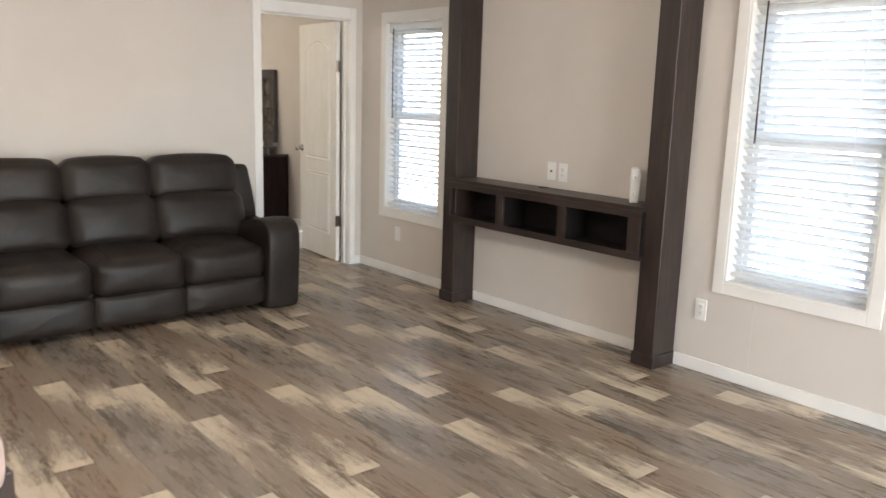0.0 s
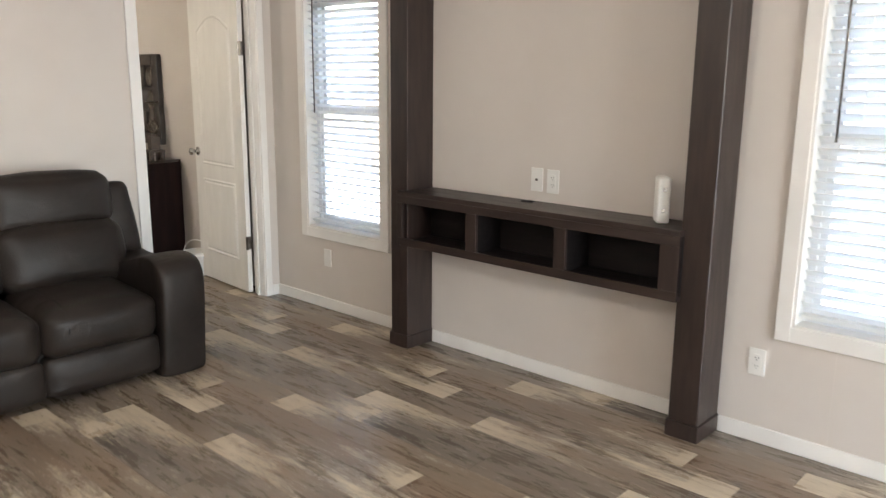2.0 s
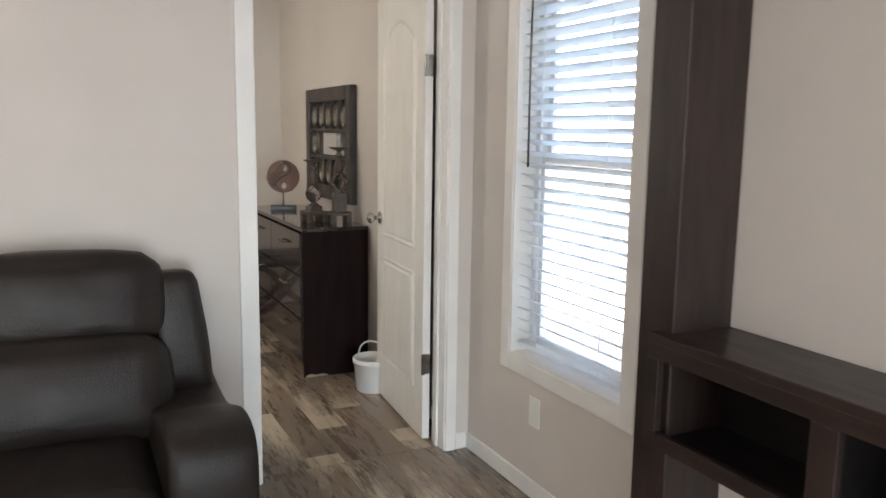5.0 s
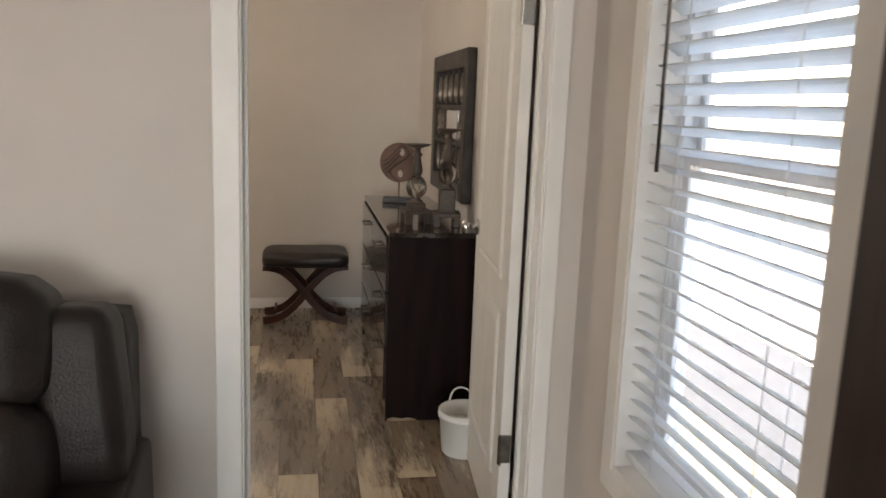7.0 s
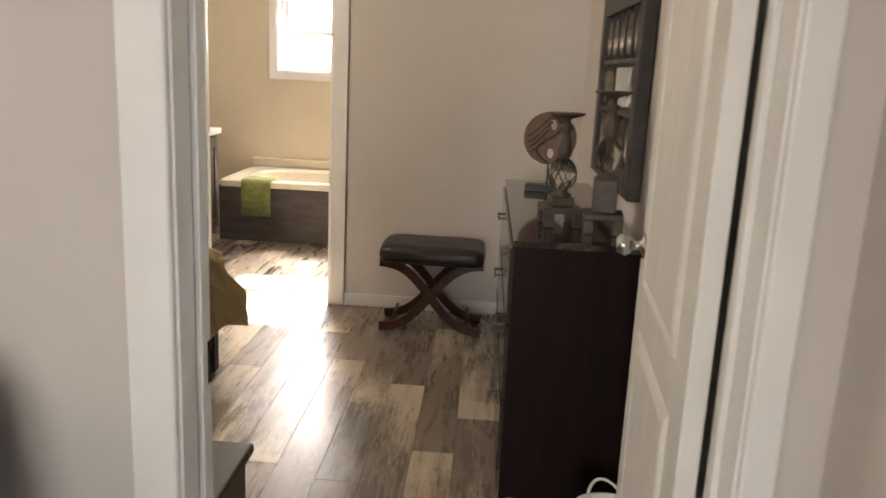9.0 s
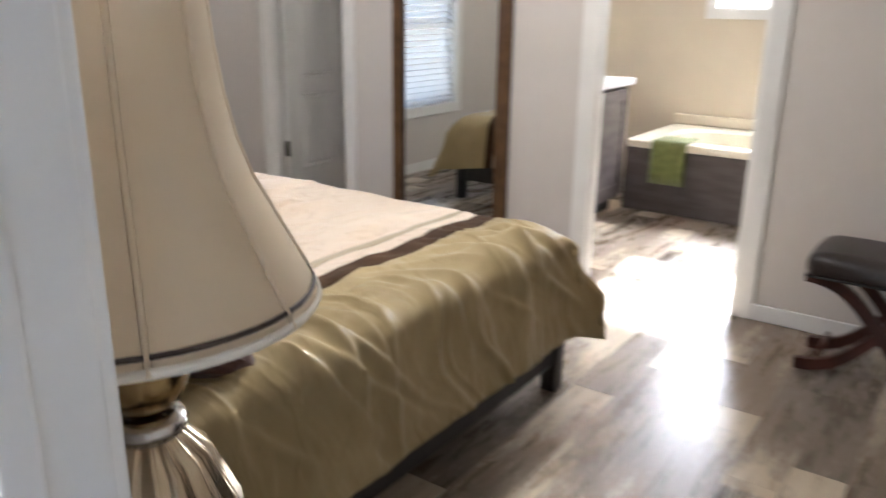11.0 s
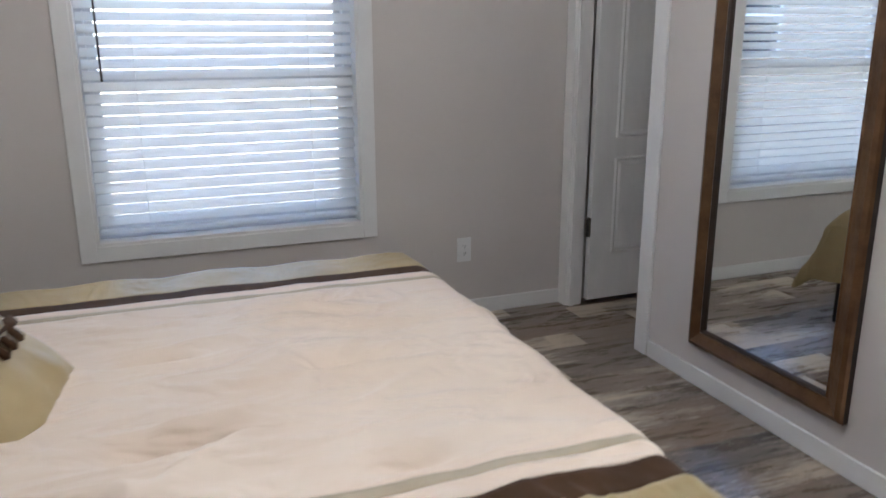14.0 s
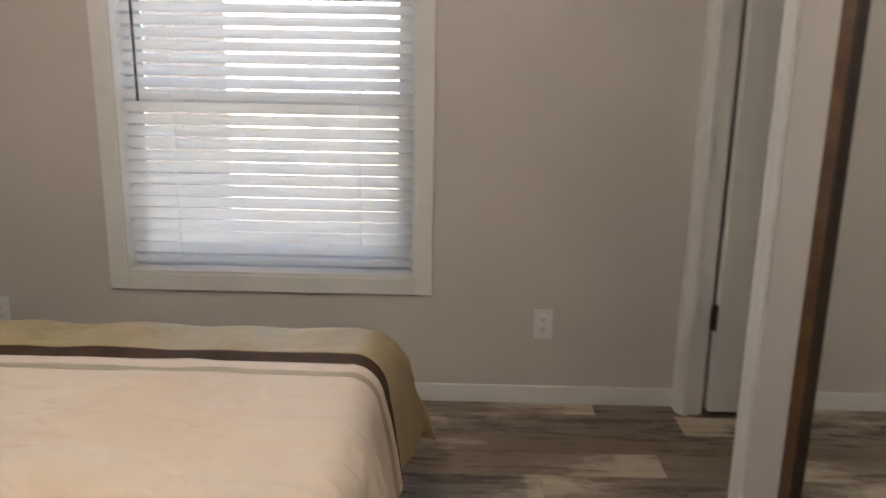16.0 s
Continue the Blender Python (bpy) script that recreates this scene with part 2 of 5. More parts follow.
M_MIRROR = bpy.data.materials.new("mirror_glass")
M_MIRROR.use_nodes = True
_b = M_MIRROR.node_tree.nodes["Principled BSDF"]
_b.inputs["Base Color"].default_value = (0.86, 0.88, 0.87, 1)
_b.inputs["Metallic"].default_value = 1.0
_b.inputs["Roughness"].default_value = 0.015


def plank_material(kind, end, solid, fade, side, strength, tone, tint, seed):
    """One printed board of the repeating vinyl pattern. UV in metres: u across, v along the board.
    end: 1 when the pale worn end is at v = length, 0 at v = 0; side: which edge the pale wear follows."""
    m = bpy.data.materials.new("plank_vinyl_" + kind)
    m.use_nodes = True
    nt = m.node_tree
    N, L = nt.nodes.new, nt.links.new
    b = nt.nodes["Principled BSDF"]
    tc = N("ShaderNodeTexCoord")
    off = N("ShaderNodeVectorMath")
    off.operation = 'ADD'
    off.inputs[1].default_value = (seed * 3.7, seed * 9.1, seed * 1.3)
    L(tc.outputs["UV"], off.inputs[0])

    def nz(sx, sy, scale, detail, rough=0.6):
        mp = N("ShaderNodeMapping")
        mp.inputs["Scale"].default_value = (sx, sy, 1)
        t = N("ShaderNodeTexNoise")
        t.inputs["Scale"].default_value, t.inputs["Detail"].default_value, t.inputs["Roughness"].default_value = scale, detail, rough
        L(off.outputs[0], mp.inputs[0])
        L(mp.outputs[0], t.inputs[0])
        return t.outputs[0]

    def rng(src, a, bb, lo=0.0, hi=1.0):
        r = N("ShaderNodeMapRange")
        r.inputs[1].default_value, r.inputs[2].default_value, r.inputs[3].default_value, r.inputs[4].default_value = a, bb, lo, hi
        L(src, r.inputs[0])
        return r.outputs[0]

    def mixc(fac, a, c):
        x = N("ShaderNodeMix")
        x.data_type = 'RGBA'
        L(fac, x.inputs[0])
        for sock, v in ((x.inputs[6], a), (x.inputs[7], c)):
            if isinstance(v, tuple):
                sock.default_value = (*v, 1)
            else:
                L(v, sock)
        return x.outputs[2]

    def mth(op, a, c):
        x = N("ShaderNodeMath")
        x.operation = op
        for sock, v in zip(x.inputs, (a, c)):
            if isinstance(v, (int, float)):
                sock.default_value = v
            else:
                L(v, sock)
        return x.outputs[0]

    fine = nz(1.0, 0.11, 105, 6, 0.74)
    streak = nz(1.0, 0.13, 22, 8, 0.76)
    patch = nz(1.0, 0.20, 13.0, 9, 0.76)
    blot = nz(1.0, 0.35, 7.0, 6, 0.65)
    warm = nz(1.0, 0.3, 5.0, 4)
    sep = N("ShaderNodeSeparateXYZ")
    L(tc.outputs["UV"], sep.inputs[0])
    u, v = sep.outputs[0], sep.outputs[1]
    d = mth('SUBTRACT', PLANK_LEN[kind], v) if end else v
    edge = rng(u, 0.0, PLW, *((0.5, -0.5) if side < 0 else (-0.5, 0.5)))
    base = mixc(rng(streak, 0.28, 0.66), tuple(0.62 * k for k in tone), tuple(1.5 * k for k in tone))
    base = mixc(mth('MULTIPLY', rng(blot, 0.46, 0.62), 0.45), base, (0.195, 0.158, 0.122))
    base = mixc(mth('MULTIPLY', rng(warm, 0.46, 0.62), 0.55), base, tuple(1.15 * k for k in tint))
    # pale wear: whole at the end, then breaking up along one edge, then thin scratches only
    near = rng(d, solid, solid + 0.06, 0.34, 0.0)
    far = mth('MULTIPLY', rng(d, 0.0, fade, 0.155 * strength, -0.065), 1.0)
    wear = mth('ADD', mth('ADD', near, far), mth('MULTIPLY', edge, 0.10 * abs(side)))
    field = mth('ADD', mth('ADD', mth('MULTIPLY', patch, 0.6), mth('MULTIPLY', streak, 0.4)), wear)
    chip = nz(0.5, 0.14, 90, 5, 0.7)
    field = mth('ADD', field, mth('MULTIPLY', mth('SUBTRACT', chip, 0.5), 0.14))
    pale = mixc(rng(streak, 0.35, 0.65), (0.40, 0.322, 0.232), (0.60, 0.515, 0.395))
    col = mixc(rng(field, 0.53, 0.67), base, pale)
    flake = mth('MULTIPLY', rng(fine, 0.55, 0.60), rng(field, 0.43, 0.54))
    col = mixc(mth('MULTIPLY', flake, 0.75), col, (0.55, 0.475, 0.37))
    crack = mth('MULTIPLY', rng(fine, 0.44, 0.39), rng(blot, 0.40, 0.56))
    col = mixc(mth('MULTIPLY', crack, 0.14), col, (0.05, 0.038, 0.03))
    dark = mth('MULTIPLY', rng(streak, 0.38, 0.28), 0.28)
    col = mixc(dark, col, (0.055, 0.042, 0.033))
    L(col, b.inputs["Base Color"])
    L(rng(streak, 0.3, 0.7, 0.22, 0.36), b.inputs["Roughness"])
    bp = N("ShaderNodeBump")
    bp.inputs["Strength"].default_value, bp.inputs["Distance"].default_value = 0.12, 0.002
    L(fine, bp.inputs["Height"])
    L(bp.outputs[0], b.inputs["Normal"])
    b.inputs["Specular IOR Level"].default_value = 0.5
    return m


# printed boards of the vinyl: row order across the floor, length, joint from the first row's joint
PLW, REPEAT, GAP = 0.148, 1.37, 0.0005
PLANK_LEN = {"a": 1.37, "f": 0.69, "g": 0.68, "b": 1.37, "e": 1.37, "c": 1.37, "x": 1.37}
M_PLANKS = {
    "a": plank_material("a", 1, 0.09, 0.50, 1, 0.9, (0.190, 0.145, 0.104), (0.215, 0.138, 0.086), 1.0),
    "f": plank_material("f", 0, 0.0, 0.45, 0, 1.0, (0.165, 0.136, 0.108), (0.180, 0.130, 0.090), 2.0),
    "g": plank_material("g", 1, 0.0, 0.35, 0, 0.7, (0.135, 0.114, 0.095), (0.150, 0.122, 0.096), 3.0),
    "b": plank_material("b", 1, 0.05, 0.95, 1, 1.15, (0.160, 0.130, 0.101), (0.170, 0.135, 0.104), 4.0),
    "e": plank_material("e", 1, 0.06, 0.80, -1, 1.05, (0.170, 0.134, 0.101), (0.205, 0.142, 0.090), 5.0),
    "c": plank_material("c", 0, 0.11, 1.05, -1, 1.0, (0.150, 0.118, 0.089), (0.195, 0.130, 0.084), 6.0),
    "x": plank_material("x", 0, 0.0, 0.55, 0, 0.9, (0.155, 0.116, 0.084), (0.185, 0.120, 0.076), 7.0),
}

# ---- building helpers ----


def mesh_of(name, bm, material, smooth=False):
    me = bpy.data.meshes.new(name)
    bm.normal_update()
    bm.to_mesh(me)
    bm.free()
    for m in (material if isinstance(material, (list, tuple)) else [material]):
        me.materials.append(m)
    if smooth:
        for p in me.polygons:
            p.use_smooth = True
    return me


def part(name, bm, material, parent=None, label="", smooth=False):
    ob = new(name, mesh_of(name, bm, material, smooth))
    if parent is not None:
        ob.parent = parent
    return tagged(ob, label)


def thing(name, label, category, x=0, y=0, z=0, rz=0, group=""):
    ob = new(name)
    ob.empty_display_size = 0.1
    ob.matrix_basis = pose(x, y, z, 0, 0, rz)
    return tagged(ob, label, category, group)


def add_box(bm, lo, hi, bevel=0.0, seg=2, m=None):
    c = [(a + b) / 2 for a, b in zip(lo, hi)]
    s = [abs(b - a) for a, b in zip(lo, hi)]
    r = bmesh.ops.create_cube(bm, size=1.0, matrix=Matrix.Translation(c) @ Matrix.Diagonal((*s, 1)))
    vs = r["verts"]
    if bevel:
        es = list({e for v in vs for e in v.link_edges})
        r2 = bmesh.ops.bevel(bm, geom=es, offset=min(bevel, min(s) * 0.45), segments=seg, profile=0.5, affect='EDGES')
        vs = list({v for f in r2["faces"] for v in f.verts} | {v for v in vs if v.is_valid})
    if m is not None:
        bmesh.ops.transform(bm, matrix=m, verts=vs)
    return vs


def box(name, lo, hi, material, parent=None, bevel=0.0, label="", seg=2, smooth=False):
    bm = bmesh.new()
    add_box(bm, lo, hi, bevel, seg)
    return part(name, bm, material, parent, label, smooth)


def lathe(name, profile, material, parent=None, seg=28, label="", at=(0, 0, 0)):
    bm = bmesh.new()
    rings = []
    for r, z in profile:
        if r < 1e-5:
            rings.append([bm.verts.new((at[0], at[1], at[2] + z))])
        else:
            rings.append([bm.verts.new((at[0] + r * math.cos(2 * math.pi * i / seg), at[1] + r * math.sin(2 * math.pi * i / seg), at[2] + z)) for i in range(seg)])
    for a, b in zip(rings, rings[1:]):
        for i in range(seg):
            j = (i + 1) % seg
            if len(a) == 1 and len(b) == 1:
                continue
            if len(a) == 1:
                bm.faces.new((a[0], b[j], b[i]))
            elif len(b) == 1:
                bm.faces.new((a[i], a[j], b[0]))
            else:
                bm.faces.new((a[i], a[j], b[j], b[i]))
    bmesh.ops.recalc_face_normals(bm, faces=bm.faces)
    return part(name, bm, material, parent, label, True)


def tube(name, pts, radius, material, parent=None, seg=8, label="", closed=False, ry=None):
    bm = bmesh.new()
    P = [Vector(p) for p in pts]
    n = len(P)
    rings = []
    for i, p in enumerate(P):
        a = P[(i - 1) % n] if closed or i else p
        b = P[(i + 1) % n] if closed or i < n - 1 else p
        d = (b - a).normalized()
        u = d.cross(Vector((0, 0, 1)))
        if u.length < 0.05:
            u = d.cross(Vector((1, 0, 0)))
        u.normalize()
        v = d.cross(u)
        rings.append([bm.verts.new(p + u * (radius * math.cos(2 * math.pi * k / seg)) + v * ((ry or radius) * math.sin(2 * math.pi * k / seg))) for k in range(seg)])
    for i in range(n if closed else n - 1):
        a, b = rings[i], rings[(i + 1) % n]
        for k in range(seg):
            bm.faces.new((a[k], a[(k + 1) % seg], b[(k + 1) % seg], b[k]))
    if not closed:
        bm.faces.new(rings[0][::-1])
        bm.faces.new(rings[-1])
    bmesh.ops.recalc_face_normals(bm, faces=bm.faces)
    return part(name, bm, material, parent, label, True)


def slab_with_holes(name, axis, lo, hi, span, height, holes, material):
    """A wall across axis ('x' or 'y') from lo to hi, along span, with rectangular holes (u0, u1, z0, z1)."""
    us = sorted({span[0], span[1], *[h[0] for h in holes], *[h[1] for h in holes]})
    zs = sorted({height[0], height[1], *[h[2] for h in holes], *[h[3] for h in holes]})
    solid = {}
    for i in range(len(us) - 1):
        for j in range(len(zs) - 1):
            u, z = (us[i] + us[i + 1]) / 2, (zs[j] + zs[j + 1]) / 2
            solid[i, j] = not any(h[0] < u < h[1] and h[2] < z < h[3] for h in holes)
    bm = bmesh.new()
    cache = {}

    def v(d, u, z):
        k = (d, round(u, 5), round(z, 5))
        if k not in cache:
            cache[k] = bm.verts.new((d, u, z) if axis == 'x' else (u, d, z))
        return cache[k]
    for (i, j), s in solid.items():
        if not s:
            continue
        a, b, c, d = us[i], us[i + 1], zs[j], zs[j + 1]
        for w in (lo, hi):
            bm.faces.new((v(w, a, c), v(w, b, c), v(w, b, d), v(w, a, d)))
        for (di, dj), (p, q) in {(-1, 0): ((a, c), (a, d)), (1, 0): ((b, c), (b, d)), (0, -1): ((a, c), (b, c)), (0, 1): ((a, d), (b, d))}.items():
            if not solid.get((i + di, j + dj), False):
                bm.faces.new((v(lo, *p), v(lo, *q), v(hi, *q), v(hi, *p)))
    bmesh.ops.recalc_face_normals(bm, faces=bm.faces)
    ob = part(name, bm, material)
    return tagged(ob, kind="structure")


def setting(ob, label="", category=""):
    return tagged(ob, label, category, kind="structure")


# ---- the shell ----
CEIL = 2.46
W_IN = -4.20
LIVING = "greige painted wallboard wall of the house"
walls = [
    slab_with_holes("wall_east", 'x', 0.0, 0.14, (-8.74, 5.74), (0, CEIL), [(-1.056, -0.355, 0.525, 2.0), (-4.168, -3.438, 0.525, 2.0)], M_WALL),
    slab_with_holes("wall_west", 'x', W_IN - 0.14, W_IN, (-8.74, 5.74), (0, CEIL), [(1.140, 2.218, 0.488, 2.0)], M_WALL),
    # end wall out of view; its opening is added to go with the fill lamp
    slab_with_holes("wall_south", 'y', -8.74, -8.6, (W_IN, 0.0), (0, CEIL), [(-3.05, -0.95, 0.0, 2.1)], M_WALL),
    slab_with_holes("wall_bedroom_living", 'y', 0.0, 0.115, (W_IN, 0.0), (0, CEIL), [(-0.934, -0.100, 0.0, 2.05)], M_WALL),
    slab_with_holes("wall_bedroom_north", 'y', 3.22, 3.285, (W_IN, 0.0), (0, CEIL), [(-4.144, -3.520, 0.0, 2.05), (-2.052, -1.313, 0.0, 2.05)], M_WALL),
    slab_with_holes("wall_bath_end", 'y', 5.60, 5.74, (W_IN, 0.0), (0, CEIL), [(-2.27, -1.40, 1.25, 2.03)], M_BATHWALL),
    slab_with_holes("wall_closet_bath", 'x', -3.32, -3.22, (3.285, 5.60), (0, CEIL), [], M_BATHWALL),
]
for w, lab in zip(walls, ("greige wall with two blind-covered windows", "greige wall with blind-covered bedroom window", "greige end wall of the living room", "greige wall behind sofa with open doorway", "greige bedroom wall with two doorways and mirror", "cream bathroom wall with high window", "cream wall between closet and bathroom")):
    tagged(w, lab, "wall")
setting(box("ceiling", (W_IN - 0.14, -8.74, CEIL), (0.14, 5.74, CEIL + 0.12), M_CEIL), "flat white painted ceiling", "ceiling")
floor = setting(box("floor", (W_IN - 0.14, -8.74, -0.16), (0.14, 5.74, -0.003), M_SUB), "distressed brown and cream plank vinyl floor", "floor")
setting(box("roof", (W_IN - 0.5, -9.1, CEIL + 0.12), (0.5, 6.1, CEIL + 0.2), M_ROOF), "grey shingle roof of the house", "roof")


def trim_run(name, boxes, material=M_TRIM, bevel=0.003, label="white painted wooden baseboard", category="baseboard"):
    bm = bmesh.new()
    for lo, hi in boxes:
        add_box(bm, lo, hi, bevel, 1)
    return setting(part(name, bm, material), label, category)


BB, BT = 0.072, 0.012
trim_run("baseboard", [((-BT, -8.6, 0), (0, -3.17, BB)), ((-BT, -3.03, 0), (0, -1.475, BB)), ((-BT, -1.33, 0), (0, 0.0, BB))])
trim_run("baseboard", [((W_IN, -BT, 0), (-0.986, 0, BB)), ((-0.066, -BT, 0), (-BT, 0, BB))])
trim_run("baseboard", [((W_IN + BT, 0.115, 0), (-0.986, 0.115 + BT, BB))])
trim_run("baseboard", [((W_IN, 0.115, 0), (W_IN + BT, 3.208, BB))])
trim_run("baseboard", [((-BT, 0.115, 0), (0, 3.22, BB))])
trim_run("baseboard", [((-3.452, 3.22 - BT, 0), (-2.117, 3.22, BB)), ((-1.25, 3.22 - BT, 0), (-BT, 3.22, BB))])


for za, zb in ((BB, 0.462), (2.075, CEIL)):
    trim_run("wall_seam", [((-0.0012, -3.614, za), (0.0, -3.609, zb))], M_WALL, 0.0, "thin butt seam between painted wall panels", "trim")


def door_frame(name, x0, x1, ya, yb, label, left_w=0.085, right_w=0.085):
    """Jamb lining and casing on both faces; clear opening x0..x1 in a wall from ya to yb."""
    root = setting(new(name), label, "door frame")
    top = 2.03
    box("jamb", (x0 - 0.022, ya - 0.004, 0), (x0, yb + 0.004, top), M_TRIM, root, 0.002)
    box("jamb", (x1, ya - 0.004, 0), (x1 + 0.022, yb + 0.004, top), M_TRIM, root, 0.002)
    box("head_jamb", (x0 - 0.022, ya - 0.004, top), (x1 + 0.022, yb + 0.004, top + 0.02), M_TRIM, root, 0.002)
    ys = yb - 0.04
    box("door_stop", (x0, ys - 0.022, 0), (x0 + 0.011, ys, top), M_TRIM, root, 0.002)
    box("door_stop", (x1 - 0.011, ys - 0.022, 0), (x1, ys, top), M_TRIM, root, 0.002)
    box("door_stop", (x0 + 0.011, ys - 0.022, top - 0.011), (x1 - 0.011, ys, top), M_TRIM, root, 0.002)
    for y0, y1 in ((ya - 0.016, ya), (yb, yb + 0.016)):
        box("casing", (x0 - left_w, y0, 0), (x0 - 0.005, y1, top + 0.088), M_TRIM, root, 0.004)
        box("casing", (x1 + 0.005, y0, 0), (x1 + right_w, y1, top + 0.088), M_TRIM, root, 0.004)
        box("casing", (x0 - 0.005, y0, top + 0.006), (x1 + 0.005, y1, top + 0.088), M_TRIM, root, 0.004)
    return root


df1 = door_frame("door_frame_1", -0.912, -0.122, 0.0, 0.115, "white painted bedroom door frame with flat casing", left_w=0.072, right_w=0.054)
strike = box("strike_plate", (-0.912, 0.086, 0.825), (-0.9105, 0.114, 0.895), M_BRASS, df1, 0.0005, "dark metal strike plate")
box("latch_hole", (-0.9108, 0.092, 0.845), (-0.9100, 0.106, 0.875), M_DARKHOLE, strike)
door_frame("door_frame_2", -4.122, -3.542, 3.22, 3.285, "white painted closet door frame with flat casing", left_w=0.073)
door_frame("door_frame_3", -2.03, -1.335, 3.22, 3.285, "white painted bathroom door frame with flat casing")


def panel_door(name, width, height, rows_, material, label, arch=False):
    """Moulded two-panel door: hinge edge at local x=0, leaf along +x, thickness along y (0..0.035)."""
    root = tagged(new(name), label, "door", kind="structure")
    bm = bmesh.new()
    add_box(bm, (0, 0, 0.012), (width, 0.035, height), 0.002, 1)
    part("leaf", bm, material, root)
    for z0, z1, arched in rows_:
        for face in (0, 1):
            xa, xb = 0.115, width - 0.115

            def loop(i, rise):
                pts = [(xa + i, z0 + i), (xb - i, z0 + i), (xb - i, z1 - i)]
                if arched:
                    for k in range(1, 10):
                        f = k / 10
                        pts.append((xb - i + (xa - xb + 2 * i) * f, z1 - i + rise * math.sin(math.pi * f)))
                pts.append((xa + i, z1 - i))
                return pts
            levels = [(0.0, 0.0), (0.010, 0.007), (0.022, 0.001), (0.034, 0.0065), (0.055, 0.0065)]
            bm = bmesh.new()
            rings = []
            for i, out in levels:
                y = -out + 0.0005 if face == 0 else 0.0345 + out
                rings.append([bm.verts.new((px, y, pz)) for px, pz in loop(i, 0.09 if arched else 0)])
            for a, b in zip(rings, rings[1:]):
                for k in range(len(a)):
                    bm.faces.new((a[k], a[(k + 1) % len(a)], b[(k + 1) % len(a)], b[k]))
            bm.faces.new(rings[-1])
            bmesh.ops.recalc_face_normals(bm, faces=bm.faces)
            part("panel", bm, material, root)
    return root


def hinge(parent, x, y, z, mat_=None):
    bm = bmesh.new()
    add_box(bm, (x - 0.003, 0.002, z - 0.045), (x + 0.001, 0.033, z + 0.045), 0.001, 1)
    bmesh.ops.create_cone(bm, cap_ends=True, segments=10, radius1=0.006, radius2=0.006, depth=0.092, matrix=Matrix.Translation((x - 0.006, y, z)))
    add_box(bm, (x - 0.026, y - 0.003, z - 0.045), (x - 0.006, y + 0.001, z + 0.045), 0.001, 1)
    part("hinge", bm, mat_ or M_HINGE, parent)


def knob(parent, x, z, thick=0.035):
    for s, y in ((-1, 0.0), (1, thick)):
        o = lathe("door_knob", [(0, 0), (0.030, 0), (0.031, 0.005), (0.012, 0.010), (0.011, 0.028), (0.020, 0.034), (0.027, 0.046), (0.026, 0.058), (0.016, 0.066), (0, 0.068)], M_CHROME, parent, 20, "brushed nickel door knob")
        o.matrix_basis = pose(x, y, z, 90 if s < 0 else -90, 0, 0)


d1 = panel_door("door_1", 0.705, 2.02, [(0.22, 0.76, False), (0.86, 1.80, True)], M_DOOR, "white moulded panel door standing open into bedroom")
knob(d1, 0.655, 0.945)
for hz in (0.36, 1.66):
    hinge(d1, 0.0, 0.037, hz, M_CHROME if hz > 1.5 else None)
d1.matrix_basis = pose(-0.1295, 0.130, 0, 0, 0, 85.5)
d2 = panel_door("door_2", 0.55, 2.02, [(0.24, 0.71, False), (0.80, 1.80, True)], M_DOOR, "white moulded closet door standing open into closet")
d2.matrix_basis = pose(-4.094, 3.313, 0.016, 0, 0, 90.5)
for hz in (0.378, 1.66):
    hinge(d2, 0.0, -0.001, hz)

# ---- windows with blinds ----


